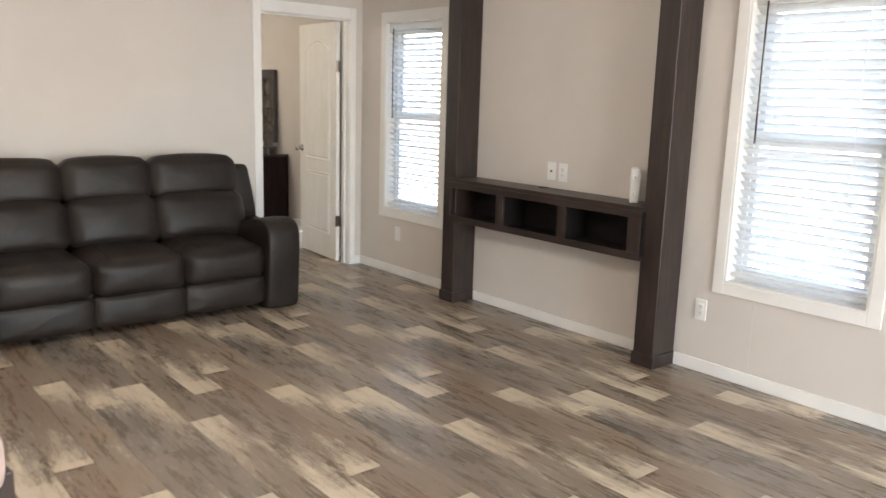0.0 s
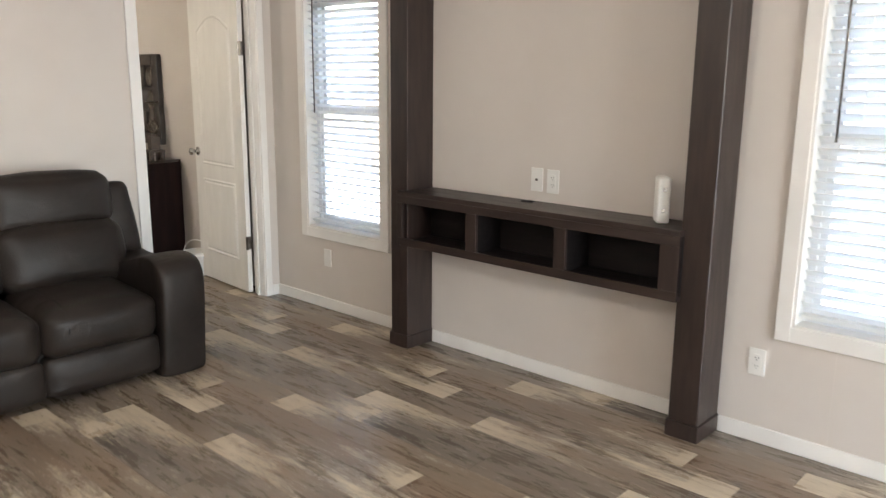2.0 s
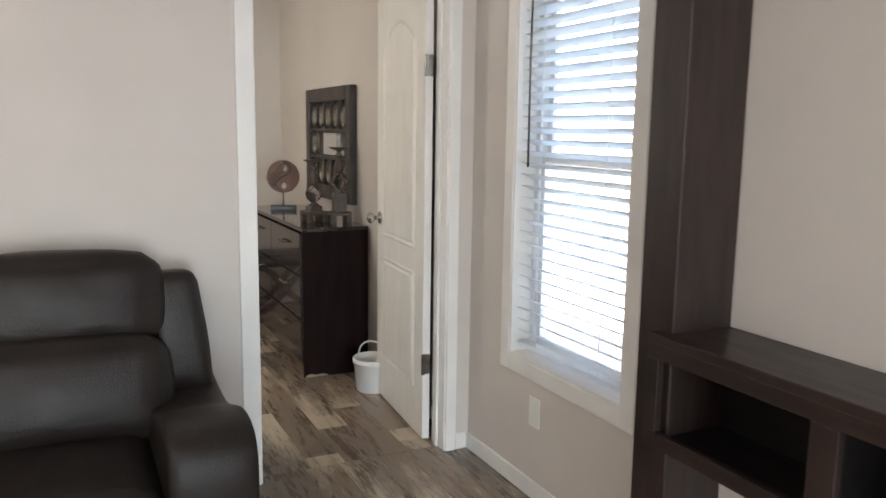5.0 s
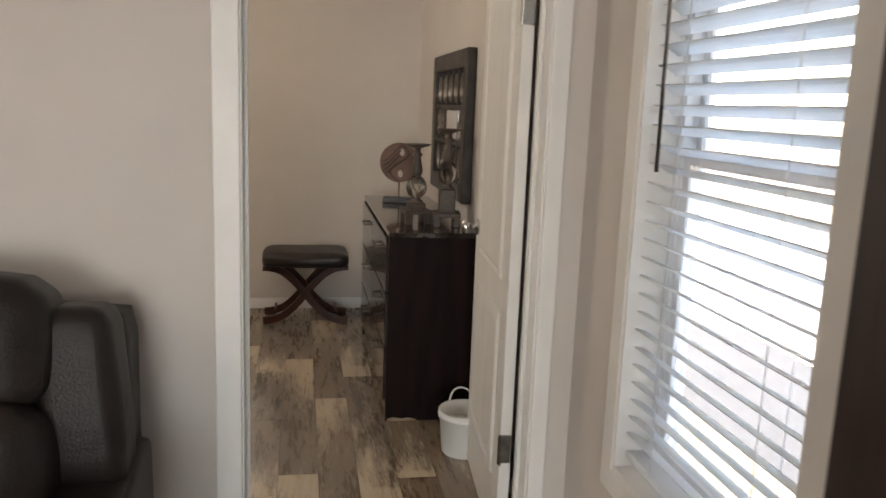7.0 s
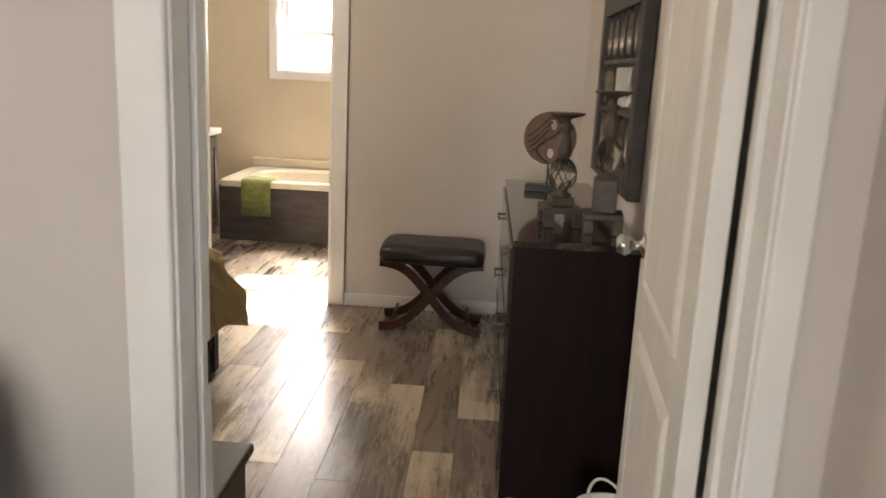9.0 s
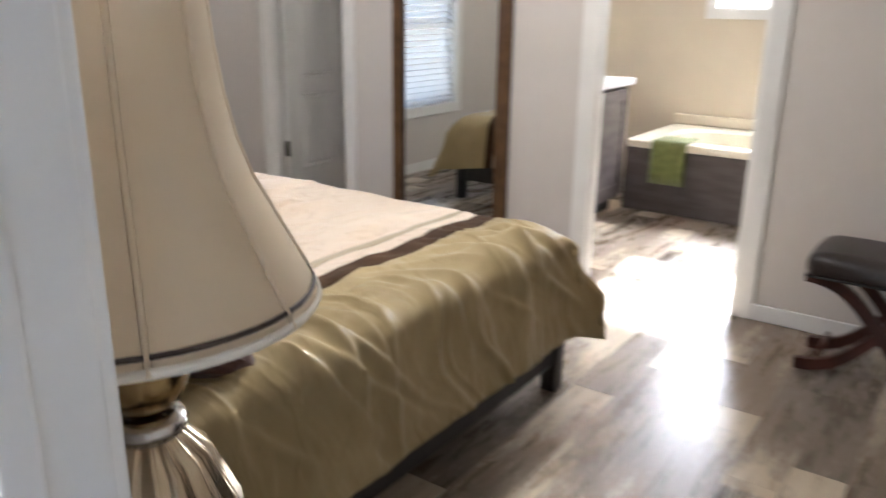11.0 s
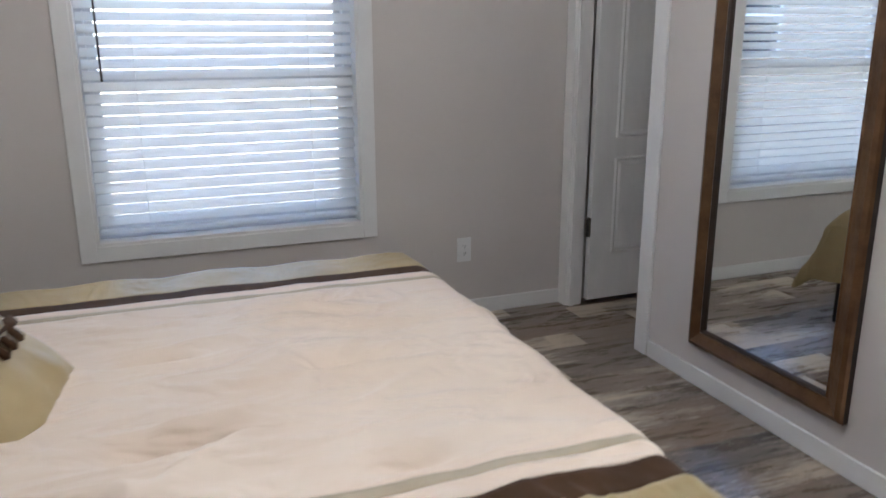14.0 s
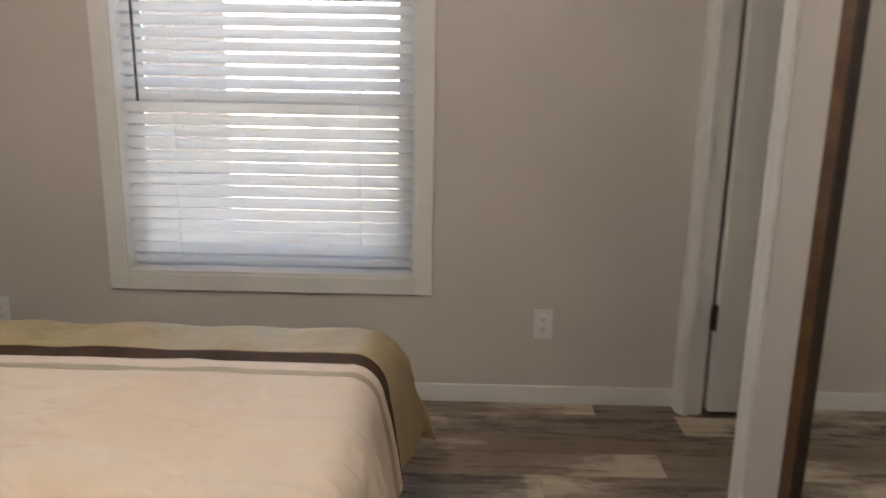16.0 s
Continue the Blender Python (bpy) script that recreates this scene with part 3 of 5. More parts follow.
def window_unit(name, label, x, y, rz, w, z0, z1, rail, slats=True, tilt=0.0, wand=True, casing=0.062):
    """Local x along the wall, local y to the outside, opening centred on x=0."""
    root = setting(new(name), label, "window")
    root.matrix_basis = pose(x, y, 0, 0, 0, rz)
    h = w / 2
    frame_ = M_TRIM
    box("casing", (-h - casing, -0.016, z0 - casing), (-h, 0, z1 + casing + 0.012), frame_, root, 0.003)
    box("casing", (h, -0.016, z0 - casing), (h + casing, 0, z1 + casing + 0.012), frame_, root, 0.003)
    box("casing", (-h, -0.016, z1), (h, 0, z1 + casing + 0.012), frame_, root, 0.003)
    box("casing", (-h, -0.016, z0 - casing), (h, 0, z0), frame_, root, 0.003)
    box("window_reveal", (-h, -0.012, z0), (-h + 0.012, 0.075, z1), frame_, root)
    box("window_reveal", (h - 0.012, -0.012, z0), (h, 0.075, z1), frame_, root)
    box("window_sill", (-h + 0.012, -0.012, z0), (h - 0.012, 0.075, z0 + 0.012), frame_, root)
    box("window_reveal", (-h + 0.012, -0.012, z1 - 0.012), (h - 0.012, 0.075, z1), frame_, root)
    f = 0.042
    box("window_frame", (-h, 0.075, z0), (-h + f, 0.138, z1), M_VINYL, root, 0.003)
    box("window_frame", (h - f, 0.075, z0), (h, 0.138, z1), M_VINYL, root, 0.003)
    box("window_frame", (-h + f, 0.075, z0), (h - f, 0.138, z0 + f), M_VINYL, root, 0.003)
    box("window_frame", (-h + f, 0.075, z1 - f), (h - f, 0.138, z1), M_VINYL, root, 0.003)
    for nm, a, b, ya in (("lower_sash", z0 + f, rail + 0.02, 0.082), ("upper_sash", rail - 0.02, z1 - f, 0.108)):
        sash = box(nm, (-h + f, ya, a), (-h + f + 0.03, ya + 0.022, b), M_VINYL, root, 0.002)
        box("stile", (h - f - 0.03, ya, a), (h - f, ya + 0.022, b), M_VINYL, sash, 0.002)
        box("rail", (-h + f + 0.03, ya, a), (h - f - 0.03, ya + 0.022, a + 0.034), M_VINYL, sash, 0.002)
        box("rail", (-h + f + 0.03, ya, b - 0.034), (h - f - 0.03, ya + 0.022, b), M_VINYL, sash, 0.002)
        g = box("pane", (-h + f + 0.03, ya + 0.009, a + 0.034), (h - f - 0.03, ya + 0.013, b - 0.034), M_GLASS, sash)
        g.visible_shadow = False
    if not slats:
        return root
    b = thing(name.replace("window", "window_blind").rsplit("_", 1)[0], "white two-inch slatted blind lowered over the window", "window blind", x, y, 0, rz, "window blinds")
    hw = h - 0.018
    box("headrail", (-hw, 0.008, z1 - 0.062), (hw, 0.062, z1 - 0.013), M_BLIND, b, 0.003)
    pitch, zb = 0.0432, z0 + 0.05
    n = int((z1 - 0.075 - zb) / pitch)
    bm = bmesh.new()
    prof = [(-0.025, -0.0020), (-0.012, 0.0008), (0.0, 0.0018), (0.012, 0.0008), (0.025, -0.0020)]
    rings = []
    for xx in (-hw, hw):
        rings.append([bm.verts.new((xx, p, q + 0.0013)) for p, q in prof] + [bm.verts.new((xx, p, q - 0.0013)) for p, q in reversed(prof)])
    for k in range(10):
        bm.faces.new((rings[0][k], rings[0][(k + 1) % 10], rings[1][(k + 1) % 10], rings[1][k]))
    bm.faces.new(rings[0][::-1])
    bm.faces.new(rings[1])
    bmesh.ops.recalc_face_normals(bm, faces=bm.faces)
    me = mesh_of("slat", bm, M_BLIND)
    rnd = random.Random(len(name) * 7 + int(w * 1000))
    for i in range(n):
        s = new("slat", me)
        s.parent = b
        s.matrix_basis = pose(rnd.uniform(-0.001, 0.001), 0.035, zb + (i + 1) * pitch, tilt + rnd.uniform(-0.8, 0.8), rnd.uniform(-0.06, 0.06), 0)
    box("bottom_rail", (-hw, 0.012, zb - 0.012), (hw, 0.058, zb + 0.006), M_BLIND, b, 0.004)
    for cx in ([-h * 0.62, h * 0.62] if w > 0.9 else [-h * 0.55, h * 0.55]):
        for cy in (0.009, 0.061):
            tube("ladder_cord", [(cx, cy, zb), (cx, cy, z1 - 0.06)], 0.0011, M_BLIND, b, 5)
    if wand:
        tube("tilt_wand", [(-hw + 0.065, 0.0, z1 - 0.05), (-hw + 0.066, -0.004, z1 - 0.3), (-hw + 0.068, -0.003, z1 - (0.74 if w < 0.9 else 0.88))], 0.0045, M_HINGE, b, 6, "thin dark tilt wand")
    return root


window_unit("window_1", "white-cased double-hung living room window", 0.0, -0.7055, -90, 0.70, 0.525, 2.0, 1.29, tilt=-24)
window_unit("window_2", "white-cased double-hung window beside media wall", 0.0, -3.803, -90, 0.73, 0.525, 2.0, 1.29, tilt=-37)
window_unit("window_3", "white-cased wide double-hung bedroom window", W_IN, 1.679, 90, 1.078, 0.488, 2.0, 1.125, tilt=39)
window_unit("window_4", "white-cased high bathroom window", -1.835, 5.60, 0, 0.87, 1.25, 2.03, 1.57, slats=False)

# ---- living room: media wall ----


def post_unit(y0, y1):
    root = thing("media_post", "dark espresso square post on plinth against wall", "post", -0.1, (y0 + y1) / 2, 0, 0, "media wall posts")
    h = (y1 - y0) / 2
    box("shaft", (-0.10, -h, 0.0), (0.099, h, CEIL - 0.002), M_ESP, root, 0.006, seg=3)
    bm = bmesh.new()
    add_box(bm, (-0.108, -h - 0.008, 0.001), (0.099, h + 0.008, 0.075), 0.004, 2)
    part("plinth", bm, M_ESP, root)
    return root


post_unit(-1.468, -1.338)
post_unit(-3.168, -3.036)

shelf = thing("media_shelf", "dark espresso floating shelf with three open cubbies", "shelf", 0, -2.25, 0.595)
SY0, SY1 = -3.052 + 2.25, -1.425 + 2.25
box("top", (-0.242, SY0, 0.272), (-0.002, SY1, 0.297), M_ESPH, shelf, 0.003)
box("bottom", (-0.236, SY0, 0.0), (-0.002, SY1, 0.022), M_ESPH, shelf, 0.003)
# back, sheets and dividers wear the near-black colour that stands for cubby shade
box("back_panel", (-0.012, SY0 + 0.02, 0.022), (-0.002, SY1 - 0.02, 0.272), M_CUBBY, shelf, 0, "back panel coloured near-black for the shade inside")
# thin sheets added to carry that shade colour over each cubby's top and bottom
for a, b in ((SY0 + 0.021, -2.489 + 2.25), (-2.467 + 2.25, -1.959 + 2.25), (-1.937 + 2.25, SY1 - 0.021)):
    box("cubby_shade_sheet", (-0.2195, a, 0.0225), (-0.0125, b, 0.026), M_CUBBY, shelf)
    box("cubby_shade_sheet", (-0.2195, a, 0.268), (-0.0125, b, 0.2715), M_CUBBY, shelf)
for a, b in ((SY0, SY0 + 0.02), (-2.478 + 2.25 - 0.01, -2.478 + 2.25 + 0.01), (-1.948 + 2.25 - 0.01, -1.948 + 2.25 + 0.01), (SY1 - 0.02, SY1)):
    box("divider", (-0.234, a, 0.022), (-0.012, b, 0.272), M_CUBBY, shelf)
for a, b in ((SY0, SY0 + 0.085), (-2.508 + 2.25, -2.446 + 2.25), (-1.982 + 2.25, -1.916 + 2.25), (SY1 - 0.04, SY1)):
    box("stile", (-0.2395, a, 0.042), (-0.220, b, 0.232), M_ESP, shelf, 0.002)
box("face_rail", (-0.2395, SY0, 0.232), (-0.220, SY1, 0.272), M_ESPH, shelf, 0.002)
box("face_rail", (-0.2395, SY0, 0.0), (-0.220, SY1, 0.042), M_ESPH, shelf, 0.002)


def wall_plate(x, y, z, rz, kind, label):
    root = thing("wall_plate", label, "wall plate", x, y, z, rz)
    box("plate", (-0.035, -0.006, -0.0575), (0.035, 0, 0.0575), M_PLASTIC, root, 0.003)
    if kind == "outlet":
        box("insert", (-0.017, -0.008, -0.034), (0.017, -0.005, 0.034), M_PLASTIC, root, 0.001)
        for dz in (-0.018, 0.018):
            for dx in (-0.006, 0.006):
                box("slot", (dx - 0.0012, -0.0086, dz - 0.002), (dx + 0.0012, -0.0078, dz + 0.006), M_DARKHOLE, root)
            box("slot", (-0.002, -0.0086, dz - 0.010), (0.002, -0.0078, dz - 0.006), M_DARKHOLE, root)
    elif kind == "blank":
        for dz in (-0.042, 0.042):
            box("screw", (-0.003, -0.0072, dz - 0.003), (0.003, -0.0055, dz + 0.003), M_PLASTIC, root, 0.001)
    else:
        lathe("coax_jack", [(0.007, 0), (0.007, 0.004), (0.004, 0.005), (0.004, 0.010), (0, 0.010)], M_HINGE, root, 12).matrix_basis = pose(0, -0.006, 0, 90, 0, 0)
    return root


wall_plate(-0.0005, -2.173, 0.998, -90, "coax", "white cable wall plate above the media shelf")
wall_plate(-0.0005, -2.268, 0.996, -90, "outlet", "white outlet plate above the media shelf")
wall_plate(-0.0005, -3.315, 0.347, -90, "outlet", "white outlet plate low beside dark post")
wall_plate(-0.0005, -0.540, 0.340, -90, "blank", "blank white wall plate low under window")
wall_plate(W_IN + 0.0005, 2.699, 0.320, 90, "outlet", "white outlet plate low on bedroom wall")
wall_plate(W_IN + 0.0005, 0.640, 0.325, 90, "outlet", "white outlet plate low behind the bed")

ro = thing("wifi_router", "white upright plastic router on media shelf", "router", -0.105, -2.895, 0.8915, -52)
bm = bmesh.new()
add_box(bm, (-0.027, -0.045, 0.0), (0.027, 0.045, 0.195), 0.012, 4)
part("body", bm, M_PLASTIC, ro, "", True)
for z in (0.055, 0.145):
    box("logo_panel", (-0.008, -0.0465, z - 0.008), (0.008, -0.0445, z + 0.008), M_CHROME, ro, 0.001)
tw = thing("small_clip", "small dark clip lying on media shelf", "clip", -0.06, -2.16, 0.892, 20)
box("clip_body", (-0.012, -0.03, 0.0), (0.012, 0.03, 0.007), M_DARKHOLE, tw, 0.003)

# ---- sofa ----


def puffy(name, lo, hi, material, parent, r=0.06, puff=0.02, n=12, tiltx=0.0, label="", wr=0.004, seed=0.0):
    """A rounded upholstered block: a cube grid pushed to a rounded box and swelled."""
    lo, hi = Vector(lo), Vector(hi)
    c, hs = (lo + hi) / 2, (hi - lo) / 2
    bm = bmesh.new()
    bmesh.ops.create_cube(bm, size=2.0)
    bmesh.ops.subdivide_edges(bm, edges=bm.edges[:], cuts=n, use_grid_fill=True)
    for v in bm.verts:
        u = v.co.copy()
        p = Vector([u[i] * hs[i] for i in range(3)])
        core = Vector([max(-hs[i] + r, min(hs[i] - r, p[i])) for i in range(3)])
        d = p - core
        if d.length > 1e-9:
            d = d.normalized() * r
        q = core + d
        sw = [(1 - u[(i + 1) % 3] ** 2) * (1 - u[(i + 2) % 3] ** 2) for i in range(3)]
        for i in range(3):
            q[i] += puff * sw[i] * u[i]
        w = noise.noise(Vector((q.x * 6 + seed, q.y * 6, q.z * 6)))
        q += (d.normalized() if d.length > 1e-9 else Vector((0, 0, 0))) * w * wr
        v.co = q
    m = Matrix.Translation(c) @ Matrix.Rotation(radians(tiltx), 4, 'X')
    bmesh.ops.transform(bm, matrix=m, verts=bm.verts)
    return part(name, bm, material, parent, label, True)


sofa = thing("reclining_sofa", "charcoal leather three-seat reclining sofa against wall", "sofa", -2.18, -0.02, 0)
SX = [-1.36 + 2.18, -1.905 + 2.18, -2.455 + 2.18, -3.0 + 2.18]
for i in range(3):
    a, b = SX[i + 1] + 0.004, SX[i] - 0.004
    w_ = b + (0.062 if i == 0 else 0.0)
    puffy("head_cushion", (a, -0.36, 0.70), (w_, -0.14, 0.985), M_LEATHER, sofa, 0.065, 0.022, 12, -9, seed=i * 3.1)
    puffy("back_cushion", (a, -0.47, 0.425), (w_, -0.20, 0.735), M_LEATHER, sofa, 0.06, 0.03, 12, -11, seed=i * 5.7 + 1)
    puffy("seat_cushion", (a, -0.90, 0.225), (b, -0.36, 0.455), M_LEATHER, sofa, 0.065, 0.018, 12, 2, seed=i * 2.3 + 2)
    puffy("footrest_panel", (a, -0.885, 0.045), (b, -0.78, 0.235), M_LEATHER, sofa, 0.03, 0.012, 8, 0, seed=i + 4)
    tube("stitch_seam", [(a + 0.11, -0.352, 0.735), (a + 0.112, -0.372, 0.80), (a + 0.113, -0.352, 0.90), (a + 0.114, -0.31, 0.965)], 0.0022, M_SEAM, sofa, 5)
    for dx in (0.10,):
        tube("stitch_seam", [(a + dx, -0.902, 0.27), (a + dx, -0.915, 0.36), (a + dx, -0.885, 0.44), (a + dx, -0.8, 0.468), (a + dx, -0.55, 0.474)], 0.0022, M_SEAM, sofa, 5)
box("base", (SX[3] + 0.01, -0.80, 0.03), (SX[0] - 0.01, -0.08, 0.28), M_SEAM, sofa, 0.01)
puffy("back_shell", (SX[3] - 0.09, -0.20, 0.10), (SX[0] + 0.195, -0.015, 0.885), M_LEATHER, sofa, 0.045, 0.004, 10, -3)

for sx, x_in, x_out in ((1, SX[0] + 0.05, SX[0] + 0.222), (-1, SX[3] - 0.05, SX[3] - 0.222)):
    wing = puffy("wing", (min(x_in, x_out), -0.315, 0.50), (max(x_in, x_out), -0.15, 0.915), M_LEATHER, sofa, 0.035, 0.006, 10, -8, seed=sx * 3.0)
    for v in wing.data.vertices:
        v.co.x -= sx * max(0.0, v.co.z - 0.5) * 0.10
    tube("stitch_seam", [(x_out - sx * (0.022 + 0.10 * q), -0.300 + 0.1 * q, 0.54 + q) for q in [0.04 * k for k in range(9)]], 0.0022, M_SEAM, sofa, 5)


def arm(x0, x1):
    """Arm with a rolled, forward-swelling top seen from the side."""
    prof = [(-0.06, 0.0), (-0.06, 0.03), (-0.06, 0.30), (-0.06, 0.53), (-0.09, 0.56), (-0.20, 0.565), (-0.36, 0.545), (-0.50, 0.545), (-0.62, 0.575), (-0.74, 0.612), (-0.84, 0.612), (-0.91, 0.585), (-0.945, 0.53), (-0.950, 0.42), (-0.935, 0.25), (-0.915, 0.04), (-0.912, 0.0), (-0.85, -0.012), (-0.12, -0.012)]
    bm = bmesh.new()
    w = x1 - x0
    layers = [(0.0, 0.03), (0.006, 0.014), (0.03, 0.0), (w - 0.03, 0.0), (w - 0.006, 0.014), (w, 0.03)]
    cy, cz = -0.52, 0.33
    rings = []
    for dx, ins in layers:
        ring = []
        for y, z in prof:
            d = Vector((y - cy, z - cz))
            d = d - d.normalized() * ins
            ring.append(bm.verts.new((x0 + dx, cy + d.x, cz + d.y)))
        rings.append(ring)
    k = len(prof)
    for a, b in zip(rings, rings[1:]):
        for i in range(k):
            bm.faces.new((a[i], a[(i + 1) % k], b[(i + 1) % k], b[i]))
    bm.faces.new(rings[0][::-1])
    bm.faces.new(rings[-1])
    bmesh.ops.recalc_face_normals(bm, faces=bm.faces)
    ob = part("arm", bm, M_LEATHER, sofa, "", True)
    md = ob.modifiers.new("round", 'SUBSURF')
    md.levels = md.render_levels = 2
    return ob


arm(SX[0] - 0.005, SX[0] + 0.235)
arm(SX[3] - 0.235, SX[3] + 0.005)
for a in (SX[0] - 0.235, SX[1] - 0.235, SX[2] - 0.235):
    tube("stitch_seam", [(a, -0.468 + 0.19 * (q - 0.45) - 0.012 * math.sin(math.pi * (q - 0.45) / 0.26), q) for q in [0.47 + 0.028 * n for n in range(9)]], 0.0022, M_SEAM, sofa, 5)
for fx in (SX[3] - 0.15, SX[0] + 0.15):
    for fy in (-0.70, -0.15):
        box("foot", (fx - 0.03, fy - 0.03, 0), (fx + 0.03, fy + 0.03, 0.04), M_SEAM, sofa, 0.004)

# ---- bedroom: bed ----
bed = thing("bed_frame", "black wooden bed frame with low legs", "bed frame", -2.545, 0.2, 0)
BH = 0.905
for sx in (-1, 1):
    box("side_rail", (sx * BH - 0.016, 0.0, 0.10), (sx * BH + 0.016, 1.93, 0.27), M_BEDWOOD, bed, 0.004)
    for y in (0.02, 1.94):
        box("leg", (sx * BH - 0.029, y - 0.029, 0.0), (sx * BH + 0.029, y + 0.029, 0.30), M_BEDWOOD, bed, 0.006)
box("foot_rail", (-BH + 0.04, 1.925, 0.13), (BH - 0.04, 1.96, 0.30), M_BEDWOOD, bed, 0.004)
box("headboard", (-BH - 0.03, -0.065, 0.0), (BH + 0.03, -0.02, 0.98), M_BEDWOOD, bed, 0.01)
mattress = thing("mattress", "thick mattress hidden under the comforter", "mattress", -2.545, 0.2, 0.2)
puffy("mattress_body", (-BH + 0.02, 0.0, 0.0), (BH - 0.02, 1.93, 0.345), M_CREAM, mattress, 0.05, 0.005, 8)


def comforter():
    hw, L0, L1, top = 0.905, 0.16, 2.165, 0.566
    drop_n, drop_f, drop_foot = 0.36, 0.34, 0.31
    S = [-(hw + drop_f) + (2 * hw + drop_n + drop_f) * i / 250 for i in range(251)]
    T = [L0 + (L1 - L0 + drop_foot) * j / 560 for j in range(561)]
    bm = bmesh.new()
    tacks = [((-0.42 if j % 2 else -0.17) + 0.443 * i, 1.31 + 0.41 * (j - 2)) for i in range(3) for j in range(1, 4)]

    def fold(d, r=0.075):
        """Arc over the mattress edge: out, down."""
        if d <= 0:
            return 0.0, 0.0
        a = min(d / r, math.pi / 2)
        out, dn = r * math.sin(a), r * (1 - math.cos(a))
        rest = d - r * math.pi / 2
        if rest > 0:
            dn += rest * 0.97
            out += rest * 0.16
        return out, dn
    rf = random.Random(12)
    folds = []
    for k in range(26):
        t0 = L0 + 0.30 + (L1 - L0 - 0.15) * (k + rf.uniform(-0.9, 0.9)) / 26
        long = rf.random() < 0.45
        folds.append((t0, rf.uniform(0.15, 0.85) if rf.random() < 0.88 else rf.uniform(-0.5, -0.1), rf.uniform(-0.7, 0.9), rf.uniform(0.009, 0.015), rf.uniform(0.018, 0.028) if long else rf.uniform(0.009, 0.018), rf.uniform(0.80, 1.02) if long else rf.uniform(0.68, 1.1), rf.uniform(0.16, 0.27) if long else rf.uniform(0.05, 0.13)))

    def gathers(s, t):
        """Crisp folds running from the band down over the near edge, each with its own slant and length."""
        h = 0.0
        d = s - 0.62
        for t0, k1, k2, wd, amp, sc, sl in folds:
            q = (t - t0 - k1 * d - k2 * d * d) / (wd * (1 + 1.2 * d))
            if -6.5 < q < 3.2:
                e = (s - sc) / sl
                h += amp * math.exp(-(q * q if q > 0 else 0.16 * q * q)) * math.exp(-e * e)
        return h
    grid = []
    for s in S:
        row = []
        for t in T:
            ox, dx = fold(abs(s) - (hw - 0.05))
            oy, dy = fold(t - (L1 - 0.05))
            sg = 1 if s > 0 else -1
            x = (min(abs(s), hw - 0.05) + ox) * sg
            y = min(t, L1 - 0.05) + oy
            z = top - (max(dx, dy) + 0.12 * min(dx, dy))
            both = min(dx, dy)
            x += sg * both * (0.25 if s > 0 else 0.06)
            y += both * (0.25 if s > 0 else 0.08)
            # crown of the bed and puckers
            z += 0.016 * (1 - min(1, (s / hw) ** 2)) * (1 - min(1, max(0, (t - 1.5)) ** 2))
            w = 0.0
            for tx, ty in tacks:
                q = ((s - tx) / 0.034) ** 2 + ((t - ty) / 0.085) ** 2
                if q < 9:
                    w -= 0.050 * math.exp(-q)
                    w += 0.012 * math.exp(-((s - tx - 0.06) / 0.035) ** 2 - ((t - ty) / 0.15) ** 2) + 0.009 * math.exp(-((s - tx + 0.06) / 0.03) ** 2 - ((t - ty - 0.05) / 0.18) ** 2)
            cw = noise.noise(Vector((s * 3, t * 3, 2.2)))
            w += 0.026 * max(0.0, 1 - 5.0 * abs(noise.noise(Vector((s * 7 + cw, t * 2.2 + cw, 0.3))))) * max(0.0, 0.4 + noise.noise(Vector((s * 2.6, t * 2.6, 8)))) + 0.010 * noise.noise(Vector((s * 4.5, t * 3.0, 7.3))) + 0.008 * max(0.0, 1 - 3.5 * abs(noise.noise(Vector((s * 14 + 2 * cw, t * 4.5, 1.3))))) * max(0.0, 0.3 + noise.noise(Vector((s * 4, t * 4, 18))))
            w *= 1.0 - 0.8 * max(0.0, min(1.0, (abs(s) - 0.42) / 0.08))
            side = max(0.0, min(1.0, (s - 0.60) / 0.16))
            # gathered folds of the near border, running from the band down over the edge
            warp = noise.noise(Vector((s * 2.6, t * 2.0, 3.1)))
            lean = t * 5.2 + 1.1 * warp - (s - 0.6) * 1.7
            g1 = noise.noise(Vector((lean, s * 1.3, 11.0)))
            g2 = noise.noise(Vector((lean * 2.3 + 0.8 * warp, s * 2.4, 23.0)))
            r1 = max(0.0, 1 - abs(g1) * 5.0)
            r2 = max(0.0, 1 - abs(g2) * 4.5)
            fade = max(0.15, min(1, noise.noise(Vector((s * 3.2, t * 2.6, 5))) * 1.8 + 0.6))
            w += side * (fade * (0.021 * r1 ** 1.6 + 0.005 * r2 ** 1.5) - 0.010)
            if s > 0.56:
                w += min(1.0, (s - 0.56) / 0.2) * gathers(s, t)
            w += 0.010 * max(0.0, 1 - abs(s - 0.64) / 0.10) * noise.noise(Vector((t * 9, 1.0, 2.0)))
            sidef = max(0.0, min(1.0, (-s - 0.6) / 0.3))
            w += sidef * 0.012 * noise.noise(Vector((t * 7, s * 2, 4)))
            ft = max(0.0, min(1.0, (t - 2.1) / 0.2))
            w += ft * 0.03 * noise.noise(Vector((s * 6, t * 1.2, 9)))
            w += sidef * ft * 0.05
            z -= 0.05 * sidef * ft
            x += 0.016 * math.exp(-((s - 0.61) / 0.10) ** 2) * noise.noise(Vector((t * 4.2, 0.5, 31))) + 0.007 * math.exp(-((s - 0.58) / 0.12) ** 2) * noise.noise(Vector((t * 12, 0.5, 33)))
            kx = min(1, dx / 0.075)
            ky = min(1, dy / 0.075)
            x += sg * w * kx
            y += w * ky
            z += w * (1 - 0.75 * max(kx, ky))
